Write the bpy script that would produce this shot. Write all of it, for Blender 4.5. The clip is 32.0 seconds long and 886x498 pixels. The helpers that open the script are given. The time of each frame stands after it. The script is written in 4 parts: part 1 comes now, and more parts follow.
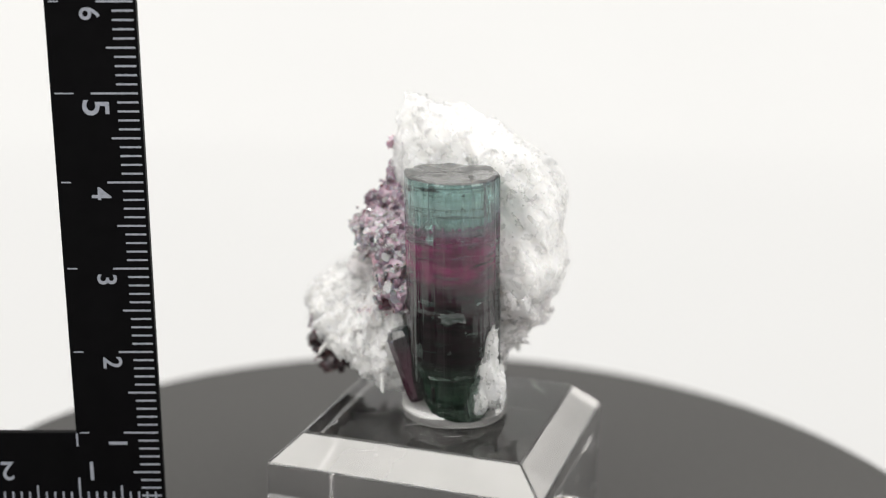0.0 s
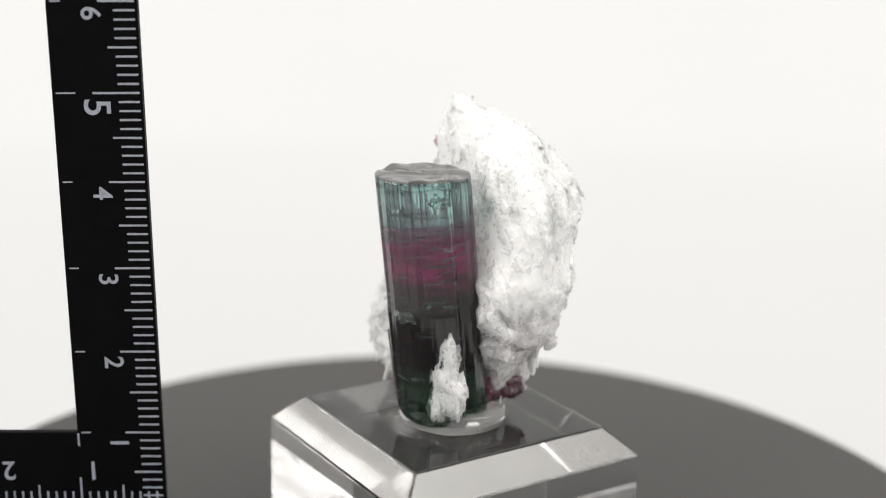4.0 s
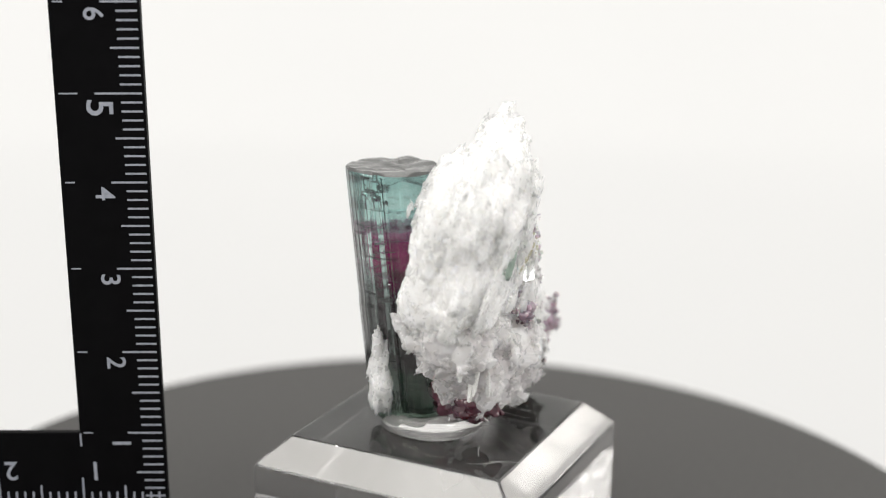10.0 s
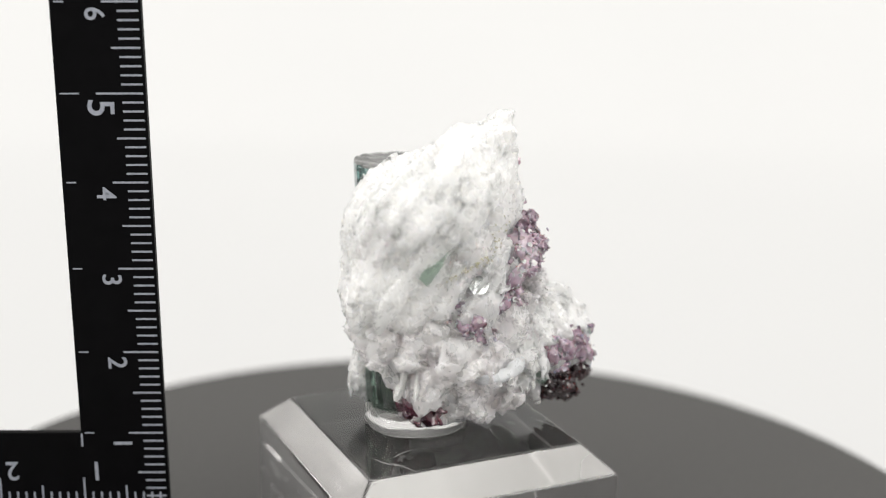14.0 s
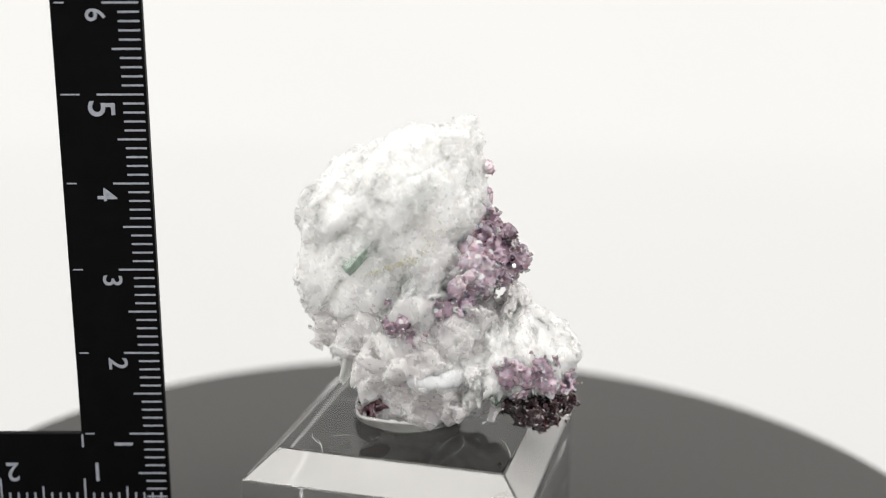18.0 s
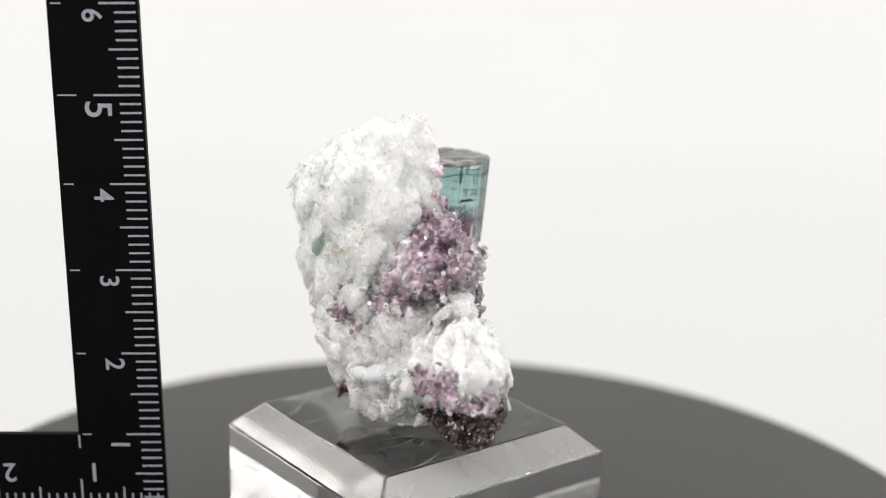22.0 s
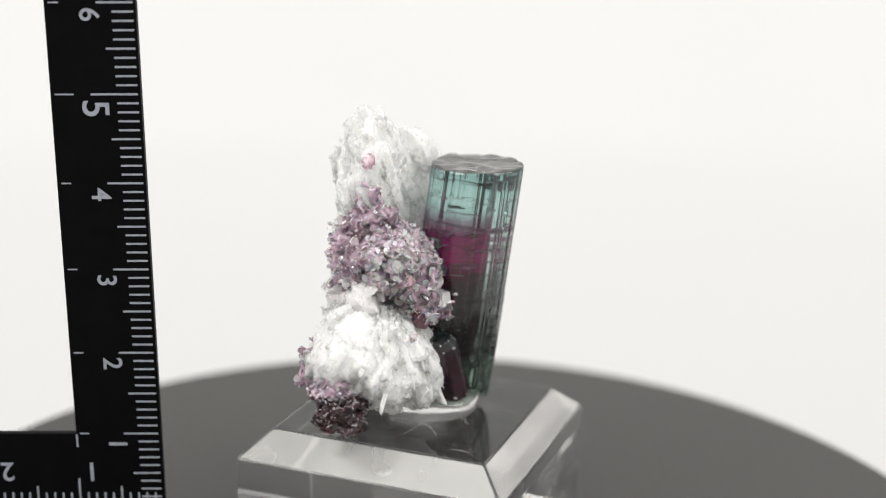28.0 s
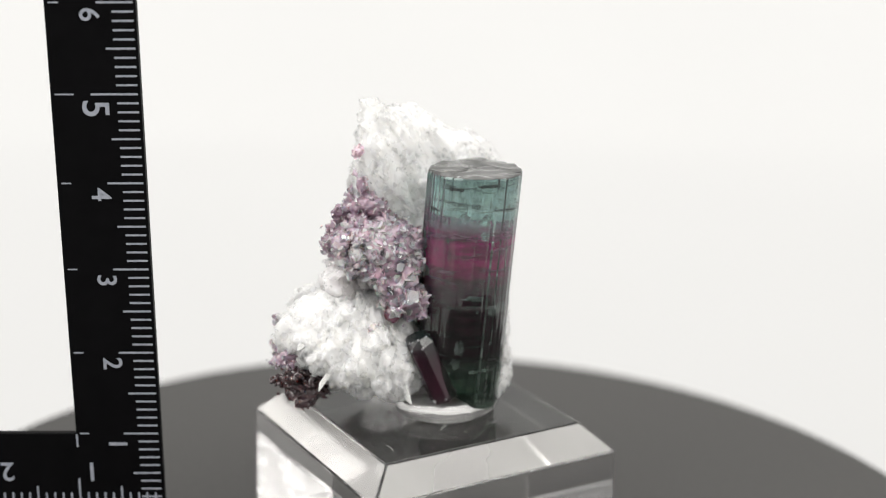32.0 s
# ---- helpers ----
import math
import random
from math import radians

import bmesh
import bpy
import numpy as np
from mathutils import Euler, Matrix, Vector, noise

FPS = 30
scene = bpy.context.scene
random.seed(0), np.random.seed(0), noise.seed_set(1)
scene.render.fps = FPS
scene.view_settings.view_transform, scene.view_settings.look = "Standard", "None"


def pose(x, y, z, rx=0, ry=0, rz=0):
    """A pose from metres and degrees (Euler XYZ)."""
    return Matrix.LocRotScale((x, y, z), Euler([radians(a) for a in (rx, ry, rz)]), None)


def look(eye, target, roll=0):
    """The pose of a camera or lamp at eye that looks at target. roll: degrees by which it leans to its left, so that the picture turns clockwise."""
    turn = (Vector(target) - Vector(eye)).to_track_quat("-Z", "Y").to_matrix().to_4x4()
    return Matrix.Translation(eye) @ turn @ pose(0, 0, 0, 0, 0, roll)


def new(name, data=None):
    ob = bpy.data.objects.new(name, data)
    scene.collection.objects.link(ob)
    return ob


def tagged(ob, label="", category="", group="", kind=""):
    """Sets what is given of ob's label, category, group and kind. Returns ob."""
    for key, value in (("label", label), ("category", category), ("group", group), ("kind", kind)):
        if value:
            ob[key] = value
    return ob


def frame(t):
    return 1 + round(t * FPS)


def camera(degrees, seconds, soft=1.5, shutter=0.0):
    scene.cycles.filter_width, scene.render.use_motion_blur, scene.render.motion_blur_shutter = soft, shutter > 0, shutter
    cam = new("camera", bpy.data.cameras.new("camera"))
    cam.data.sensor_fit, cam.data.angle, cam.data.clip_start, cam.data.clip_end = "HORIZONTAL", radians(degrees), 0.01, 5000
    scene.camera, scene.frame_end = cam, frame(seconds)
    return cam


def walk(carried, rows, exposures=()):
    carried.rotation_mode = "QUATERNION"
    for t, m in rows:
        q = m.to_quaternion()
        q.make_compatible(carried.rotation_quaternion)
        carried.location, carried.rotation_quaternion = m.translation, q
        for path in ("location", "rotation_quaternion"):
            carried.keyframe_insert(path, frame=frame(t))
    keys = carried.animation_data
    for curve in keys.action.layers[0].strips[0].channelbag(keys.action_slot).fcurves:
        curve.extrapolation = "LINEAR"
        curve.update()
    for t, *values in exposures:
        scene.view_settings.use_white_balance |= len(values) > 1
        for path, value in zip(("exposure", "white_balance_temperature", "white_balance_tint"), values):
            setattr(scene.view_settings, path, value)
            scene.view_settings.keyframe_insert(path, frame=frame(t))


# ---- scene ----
cam = camera(36.74, 32.0, soft=1.1)
cam.data.dof.use_dof = True
cam.data.dof.focus_distance = 0.1505
cam.data.dof.aperture_fstop = 12.5
EYE = (0.0, -0.1514, 0.07873)
AIM = look(EYE, (0.00098, -0.00656, 0.03974), 0)
walk(cam, [(0, AIM @ pose(0, 0, 0, 0, 0, 1.15)), (32, AIM @ pose(0, 0, 0, 0, 0, 1.15))], exposures=[(0, 0.0), (32, 0.0)])

CM = 0.01
LIFT = 0.0037        # the specimen's origin over the platter


# ---- light ----
def world_light():
    w = bpy.data.worlds.new("studio")
    w.use_nodes = True
    bg = w.node_tree.nodes["Background"]
    bg.inputs[0].default_value = (1.0, 0.985, 0.96, 1)
    bg.inputs[1].default_value = 0.15
    scene.world = w


def softbox(name, eye, target, size_x, size_y, watts, colour=(1, 0.97, 0.93)):
    d = bpy.data.lights.new(name, "AREA")
    d.shape, d.size, d.size_y, d.energy, d.color = "RECTANGLE", size_x, size_y, watts, colour
    ob = new(name, d)
    ob.matrix_world = look(eye, target)
    return ob


world_light()
softbox("softbox_overhead", (0.0, -0.10, 0.47), (0, 0.0, 0.0), 0.60, 0.56, 2.5)
softbox("softbox_side", (-0.42, -0.24, 0.27), (0, 0, 0.03), 0.34, 0.40, 1.8)
softbox("softbox_side", (0.44, -0.20, 0.27), (0, 0, 0.03), 0.30, 0.36, 1.4)


# ---- materials ----
def material(name):
    m = bpy.data.materials.new(name)
    m.use_nodes = True
    return m, m.node_tree, m.node_tree.nodes["Principled BSDF"]


def link(nt, a, b):
    nt.links.new(a, b)


def noise_node(nt, scale, detail=5, rough=0.55, coords="Object", stretch=(1, 1, 1)):
    tc = nt.nodes.new("ShaderNodeTexCoord")
    mp = nt.nodes.new("ShaderNodeMapping")
    mp.inputs["Scale"].default_value = stretch
    n = nt.nodes.new("ShaderNodeTexNoise")
    n.inputs["Scale"].default_value = scale
    n.inputs["Detail"].default_value = detail
    n.inputs["Roughness"].default_value = rough
    link(nt, tc.outputs[coords], mp.inputs["Vector"])
    link(nt, mp.outputs[0], n.inputs["Vector"])
    return n


def ramp(nt, src, stops, smooth=False):
    r = nt.nodes.new("ShaderNodeValToRGB")
    cr = r.color_ramp
    while len(cr.elements) < len(stops):
        cr.elements.new(0.5)
    for e, (pos, col) in zip(cr.elements, stops):
        e.position, e.color = pos, (*col, 1) if len(col) == 3 else col
    if smooth:
        cr.interpolation = "EASE"
    link(nt, src, r.inputs[0])
    return r


def bump(nt, bsdf, src, strength, distance):
    b = nt.nodes.new("ShaderNodeBump")
    b.inputs["Strength"].default_value = strength
    b.inputs["Distance"].default_value = distance
    link(nt, src, b.inputs["Height"])
    link(nt, b.outputs[0], bsdf.inputs["Normal"])
    return b


def mat_simple(name, col_a, col_b, scale, rough, bump_h=0.0, metallic=0.0, spec=0.5):
    m, nt, p = material(name)
    n = noise_node(nt, scale)
    r = ramp(nt, n.outputs[0], [(0.3, col_a), (0.7, col_b)])
    link(nt, r.outputs[0], p.inputs["Base Color"])
    p.inputs["Roughness"].default_value = rough
    p.inputs["Metallic"].default_value = metallic
    p.inputs["Specular IOR Level"].default_value = spec
    if bump_h:
        bump(nt, p, n.outputs[0], 0.6, bump_h)
    return m


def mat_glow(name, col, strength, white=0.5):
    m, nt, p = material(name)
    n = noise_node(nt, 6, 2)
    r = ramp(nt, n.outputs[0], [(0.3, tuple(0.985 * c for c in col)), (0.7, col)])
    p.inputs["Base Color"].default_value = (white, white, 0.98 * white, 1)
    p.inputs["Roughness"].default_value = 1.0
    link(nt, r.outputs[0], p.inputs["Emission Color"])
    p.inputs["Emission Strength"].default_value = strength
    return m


def mat_acrylic():
    m, nt, p = material("clear_acrylic")
    p.inputs["Base Color"].default_value = (0.985, 0.985, 0.985, 1)
    p.inputs["Transmission Weight"].default_value = 1.0
    p.inputs["IOR"].default_value = 1.49
    n = noise_node(nt, 900, 3)
    r = ramp(nt, n.outputs[0], [(0.5, (0.0, 0, 0)), (0.8, (0.03, 0.03, 0.03))])
    link(nt, r.outputs[0], p.inputs["Roughness"])
    return m


ACRYLIC = mat_acrylic()


def mat_satin(name, low, high, clear):
    """Saw-cut and lightly polished acrylic: partly clear, partly scattering."""
    m, nt, p = material(name)
    n = noise_node(nt, 110, 3, stretch=(1, 1, 0.3))
    r = ramp(nt, n.outputs[0], [(0.35, low), (0.65, high)])
    link(nt, r.outputs[0], p.inputs["Base Color"])
    p.inputs["Transmission Weight"].default_value = clear
    p.inputs["IOR"].default_value = 1.49
    q = ramp(nt, n.outputs[0], [(0.35, (0.05,) * 3), (0.7, (0.14,) * 3)])
    link(nt, q.outputs[0], p.inputs["Roughness"])
    return m


def mat_foot():
    """The block's underside: patchy dark colour mixed in to dull its bright inner reflections, the rest clear."""
    m, nt, p = material("darkened_acrylic")
    n = noise_node(nt, 140, 5, 0.6)
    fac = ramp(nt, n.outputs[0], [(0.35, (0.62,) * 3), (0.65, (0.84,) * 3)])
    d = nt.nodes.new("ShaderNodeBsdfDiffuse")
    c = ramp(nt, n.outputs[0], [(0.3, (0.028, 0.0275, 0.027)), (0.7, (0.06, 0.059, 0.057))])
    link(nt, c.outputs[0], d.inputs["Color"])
    p.inputs["Base Color"].default_value = (0.9, 0.9, 0.9, 1)
    p.inputs["Transmission Weight"].default_value = 1.0
    p.inputs["IOR"].default_value = 1.49
    p.inputs["Roughness"].default_value = 0.08
    mx = nt.nodes.new("ShaderNodeMixShader")
    link(nt, fac.outputs[0], mx.inputs[0])
    link(nt, p.outputs[0], mx.inputs[1])
    link(nt, d.outputs[0], mx.inputs[2])
    link(nt, mx.outputs[0], nt.nodes["Material Output"].inputs["Surface"])
    return m


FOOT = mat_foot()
CHAMFER = mat_satin("satin_acrylic", (0.90, 0.89, 0.875), (0.98, 0.97, 0.955), 0.73)
TURNTABLE = mat_simple("dark_grey_plastic", (0.047, 0.0457, 0.0445), (0.058, 0.0565, 0.0548), 900, 0.55, 0.00003)
# Paper that emits its own even white, standing in for light falling on it.
BACKDROP = mat_glow("glowing_white_backdrop", (1.0, 0.985, 0.955), 0.86, 0.12)
# Added, unseen panels that glow as soft fill light all round.
FILL_WALL = mat_glow("glowing_fill_wall", (1.0, 0.985, 0.96), 0.55, 0.2)
FILL_WALL_FRONT = mat_glow("dim_glowing_fill_wall", (1.0, 0.98, 0.95), 0.30, 0.2)
DARK_ROOM = mat_simple("grey_room_wall", (0.30, 0.30, 0.30), (0.34, 0.34, 0.33), 5, 0.9)
SCRATCH = mat_simple("pale_scratch", (0.45, 0.45, 0.45), (0.6, 0.6, 0.6), 2000, 0.5)
RULER_BLACK = mat_simple("black_plastic", (0.0016, 0.0016, 0.0019), (0.0026, 0.0026, 0.003), 400, 0.45, 0.00001, 0.0, 0.04)
RULER_INK = mat_simple("white_ink", (0.19, 0.205, 0.245), (0.28, 0.295, 0.335), 1500, 0.6)


# ---- mesh helpers ----
def mesh_from(name, verts, faces, mat, smooth=False):
    me = bpy.data.meshes.new(name)
    me.from_pydata([tuple(v) for v in verts], [], [tuple(f) for f in faces])
    me.materials.append(mat)
    if smooth:
        me.shade_smooth()
    me.update()
    return me


def thing(name, label, category, kind="", group=""):
    return tagged(new(name), label, category, group, kind)


def part(name, bm, mat, parent, label="", smooth=False):
    me = bpy.data.meshes.new(name)
    bm.to_mesh(me)
    bm.free()
    me.materials.append(mat)
    if smooth:
        me.shade_smooth()
    ob = new(name, me)
    if parent is not None:
        ob.parent = parent
    return tagged(ob, label)


def part_mesh(name, me, parent, label="", m=None):
    ob = new(name, me)
    ob.parent = parent
    if m is not None:
        ob.matrix_basis = m
    return tagged(ob, label)


def cm_scale(bm):
    bmesh.ops.scale(bm, vec=(CM, CM, CM), verts=bm.verts)
    return bm


def box_bm(x0, y0, z0, x1, y1, z1, bevel=0.0, seg=2):
    bm = bmesh.new()
    bmesh.ops.create_cube(bm, size=1)
    for v in bm.verts:
        v.co = Vector(((x0 + x1) / 2 + v.co.x * (x1 - x0), (y0 + y1) / 2 + v.co.y * (y1 - y0), (z0 + z1) / 2 + v.co.z * (z1 - z0)))
    if bevel:
        bmesh.ops.bevel(bm, geom=bm.edges[:], offset=bevel, segments=seg, affect="EDGES", profile=0.5)
    return bm


def lathe(profile, seg=96):
    """Profile of (r, z) turned round z; ends on the axis are closed."""
    bm = bmesh.new()
    rings = []
    for r, z in profile:
        if r < 1e-6:
            rings.append([bm.verts.new((0, 0, z))])
        else:
            rings.append([bm.verts.new((r * math.cos(2 * math.pi * i / seg), r * math.sin(2 * math.pi * i / seg), z)) for i in range(seg)])
    for a, b in zip(rings, rings[1:]):
        for i in range(seg):
            j = (i + 1) % seg
            if len(a) == 1:
                bm.faces.new((a[0], b[j], b[i]))
            elif len(b) == 1:
                bm.faces.new((a[i], a[j], b[0]))
            else:
                bm.faces.new((a[i], a[j], b[j], b[i]))
    bmesh.ops.recalc_face_normals(bm, faces=bm.faces[:])
    return bm


# ---- the backdrop and the added glowing surround ----
def build_tent():
    # back sheet: floor sweeping up into the wall, with its brightness put in as glow
    bm = bmesh.new()
    prof = [(-12, -2.6)] + [(40 + 14 * math.sin(a), 12.4 - 15 * math.cos(a)) for a in np.linspace(0, math.pi / 2, 14)]
    rows = [[bm.verts.new((x, y, z)) for y, z in prof] for x in (-30, 30)]
    for i in range(len(prof) - 1):
        bm.faces.new((rows[0][i], rows[1][i], rows[1][i + 1], rows[0][i + 1]))
    bmesh.ops.solidify(bm, geom=bm.faces[:], thickness=0.1)
    ob = part("backdrop", cm_scale(bm), BACKDROP, None, "plain white paper backdrop sweeping up behind the turntable, given its own glow", smooth=True)
    tagged(ob, category="backdrop", kind="structure")
    # Walls and ceiling are added out of view to fill the scene with light.
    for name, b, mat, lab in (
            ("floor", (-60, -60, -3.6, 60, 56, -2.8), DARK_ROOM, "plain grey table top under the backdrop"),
            ("wall_back", (-60, 55.2, -2.8, 60, 56, 50), FILL_WALL, "unseen glowing fill wall added behind the backdrop"),
            ("wall_left", (-61, -60, -2.8, -60.2, 55, 50), FILL_WALL, "unseen glowing fill wall added at the side of the table"),
            ("wall_right", (60.2, -60, -2.8, 61, 55, 50), FILL_WALL, "unseen glowing fill wall added at the side of the table"),
            ("wall_front", (-60, -61, -2.8, 60, -60.2, 50), FILL_WALL_FRONT, "unseen dimly glowing fill wall added behind the camera"),
            ("ceiling", (-61, -61, 50.2, 61, 56, 51), FILL_WALL, "unseen glowing fill ceiling added over the table")):
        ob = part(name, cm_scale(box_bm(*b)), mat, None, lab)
        tagged(ob, category=name.split("_")[0], kind="structure")


build_tent()


# ---- the turntable ----
def build_turntable():
    t = thing("turntable", "round matte dark grey motorised display turntable", "turntable")
    part("platter", cm_scale(lathe([(0, -0.5), (6.8, -0.5), (6.94, -0.4), (6.96, -0.05), (6.91, 0.0), (0, 0.0)], 160)), TURNTABLE, t, "matte dark grey round platter").matrix_basis = pose(0, 0, -0.00026, 0.33, 0, 0)
    part("base", cm_scale(lathe([(0, -2.49), (5.6, -2.49), (5.7, -2.3), (5.6, -0.55), (0, -0.55)], 96)), TURNTABLE, t)
    return t


turntable = build_turntable()


# ---- the acrylic stand ----
def build_stand():
    s = thing("display_stand", "clear acrylic display stand with sloping polished top edges", "stand")
    bm = bmesh.new()
    o, i, zt, zw, r = 1.631, 1.305, 1.748, 1.43, 0.02
    rings = []
    for h, z in ((o - r, 0.001), (o, 0.02), (o, zw), (i, zt)):
        rings.append([bm.verts.new((sx * h, sy * h, z)) for sx, sy in ((-1, -1), (1, -1), (1, 1), (-1, 1))])
    bm.faces.new(rings[0][::-1])
    for a, b in zip(rings, rings[1:]):
        for k in range(4):
            j = (k + 1) % 4
            bm.faces.new((a[k], a[j], b[j], b[k]))
    bm.faces.new(rings[-1])
    bmesh.ops.bevel(bm, geom=[e for e in bm.edges if e.verts[0].co.z > 0.1 or e.verts[1].co.z > 0.1], offset=0.022, segments=3, affect="EDGES", profile=0.5)
    bmesh.ops.recalc_face_normals(bm, faces=bm.faces[:])
    ob = part("block", cm_scale(bm), ACRYLIC, s)
    # The underside gets the dark colour that stands in for missing reflections.
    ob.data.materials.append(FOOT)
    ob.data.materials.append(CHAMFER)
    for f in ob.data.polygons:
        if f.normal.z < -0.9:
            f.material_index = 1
        elif 0.6 < f.normal.z < 0.8 and f.area > 2e-5:
            f.material_index = 2
    ob.matrix_basis = pose(0.0016, 0.00165, 0, 0, 0, -18.0)
    # fine scratches on the polished top
    rnd = random.Random(5)
    for k in range(14):
        x, y, a, bend = rnd.uniform(-1.1, 1.1), rnd.uniform(-1.15, 1.1), rnd.uniform(0, 6.28), rnd.uniform(-1.2, 1.2)
        n, length, w = 9, rnd.uniform(0.15, 0.75), rnd.uniform(0.0025, 0.0055)
        verts, faces = [], []
        for i in range(n):
            t = i / (n - 1)
            w2 = w * math.sin(math.pi * (0.08 + 0.84 * t))
            nx, ny = -math.sin(a) * w2, math.cos(a) * w2
            verts += [((x + nx) * CM, (y + ny) * CM, 1.7484 * CM), ((x - nx) * CM, (y - ny) * CM, 1.7484 * CM), (x * CM, y * CM, 1.7494 * CM)]
            x, y, a = x + math.cos(a) * length / n, y + math.sin(a) * length / n, a + bend / n
            if i:
                q = 3 * i
                faces += [(q - 3, q - 1, q + 2, q), (q - 1, q - 2, q + 1, q + 2)]
        part_mesh("scratch", mesh_from("scratch", verts, faces, SCRATCH), ob)
    return s


stand = build_stand()


# ---- the ruler ----
def text_part(name, body, size, mat, parent, m, depth=0.00004):
    cu = bpy.data.curves.new(name, "FONT")
    cu.body, cu.size, cu.align_x, cu.align_y, cu.extrude = body, size, "CENTER", "CENTER", depth
    cu.offset = 0.008 * size
    tmp = bpy.data.objects.new(name, cu)
    me = bpy.data.meshes.new_from_object(tmp)
    bpy.data.objects.remove(tmp)
    me.materials.clear()
    me.materials.append(mat)
    ob = new(name, me)
    ob.parent = parent
    ob.matrix_basis = m
    return ob


def build_ruler():
    r = thing("scale_ruler", "black plastic L-shaped centimetre scale with white ticks and numbers", "ruler")
    w, th = 1.0, 0.10
    bm = bmesh.new()
    pts = [(0, 0), (0, 7.0), (-w, 7.0), (-w, 1.0), (-7.0, 1.0), (-7.0, 0)]
    f = [bm.verts.new((x, 0, z)) for x, z in pts]
    b = [bm.verts.new((x, th, z)) for x, z in pts]
    bm.faces.new(f)
    bm.faces.new(b[::-1])
    for k in range(6):
        j = (k + 1) % 6
        bm.faces.new((f[k], b[k], b[j], f[j]))
    bmesh.ops.recalc_face_normals(bm, faces=bm.faces[:])
    bmesh.ops.bevel(bm, geom=bm.edges[:], offset=0.012, segments=2, affect="EDGES", profile=0.5)
    part("plate", cm_scale(bm), RULER_BLACK, r)
    e = 0.004

    def tick(x0, z0, x1, z1):
        part("tick", cm_scale(box_bm(x0, -e, z0, x1, 0.002, z1)), RULER_INK, r)

    for k in range(1, 70):
        z = k * 0.1
        n = 0.40 if k % 10 == 0 else 0.32 if k % 5 == 0 else 0.235
        if k == 50:
            n = 0.52
        tick(-0.03 - n, z - 0.011, -0.03, z + 0.011)
        x = -z
        n2 = 0.40 if k % 10 == 0 else 0.30 if k % 5 == 0 else 0.22
        tick(x - 0.011, 0.03, x + 0.011, 0.03 + n2)
        if k % 10 == 0:
            tick(-w + 0.05, z - 0.008, -w + (0.26 if k == 50 else 0.16), z + 0.008)
    tick(-w + 0.0, 0.83, -w + 0.022, 0.99)
    for k in range(1, 7):
        # the tops of the numbers face the ticked edge
        size = 0.0042 if k == 5 else 0.0031
        text_part("number", str(k), size, RULER_INK, r, pose(-0.0052, -0.00004, k * 0.01 - (0.0016 if k == 5 else 0.0013), 90, 90, 0))
        text_part("number", str(k), 0.0033, RULER_INK, r, pose(-k * 0.01 + 0.0016, -0.00004, 0.0053, 90, 180, 0))
    return r


ruler = build_ruler()


# ---- implicit forms ----
def hash3(i, j, k, seed):
    h = (i * 374761393 + j * 668265263 + k * 2147483647 + seed * 1274126177) & 0xFFFFFFFF
    h = ((h ^ (h >> 13)) * 1274126177) & 0xFFFFFFFF
    h = ((h ^ (h >> 15)) * 2246822519) & 0xFFFFFFFF
    return ((h ^ (h >> 16)) & 0xFFFFFF) / 16777216.0


def value_noise(p, seed):
    c = np.floor(p).astype(np.int64)
    f = p - c
    f = f * f * (3 - 2 * f)
    out = np.zeros(len(p))
    for a in (0, 1):
        for b in (0, 1):
            for d in (0, 1):
                w = (f[:, 0] if a else 1 - f[:, 0]) * (f[:, 1] if b else 1 - f[:, 1]) * (f[:, 2] if d else 1 - f[:, 2])
                out += w * hash3(c[:, 0] + a, c[:, 1] + b, c[:, 2] + d, seed)
    return out - 0.5


def fbm(p, seed, octaves=3):
    return sum(value_noise(p * 2 ** o, seed + 7 * o) * 0.55 ** o for o in range(octaves))


def cells(p, seed):
    """The nearest cell's own random number, its own tilted facet, and how near its border is."""
    c = np.floor(p).astype(np.int64)
    f1, f2 = np.full(len(p), 9.0), np.full(len(p), 9.0)
    home = np.zeros((len(p), 3), np.int64)
    for a in (-1, 0, 1):
        for b in (-1, 0, 1):
            for d in (-1, 0, 1):
                i, j, k = c[:, 0] + a, c[:, 1] + b, c[:, 2] + d
                h = hash3(i, j, k, seed)
                r = (i + h - p[:, 0]) ** 2 + (j + (h * 37.7) % 1.0 - p[:, 1]) ** 2 + (k + (h * 911.3) % 1.0 - p[:, 2]) ** 2
                near = r < f1
                f2 = np.where(near, f1, np.minimum(f2, r))
                f1 = np.where(near, r, f1)
                home[near] = np.stack([i[near], j[near], k[near]], 1)
    i, j, k = home.T
    h = hash3(i, j, k, seed)
    off = p - home - np.stack([h, (h * 37.7) % 1.0, (h * 911.3) % 1.0], 1)
    slope = sum(off[:, n] * (hash3(i, j, k, seed + 4 + n) - 0.5) for n in range(3)) * 2
    return np.sqrt(f1), np.sqrt(f2), hash3(i, j, k, seed + 3), slope


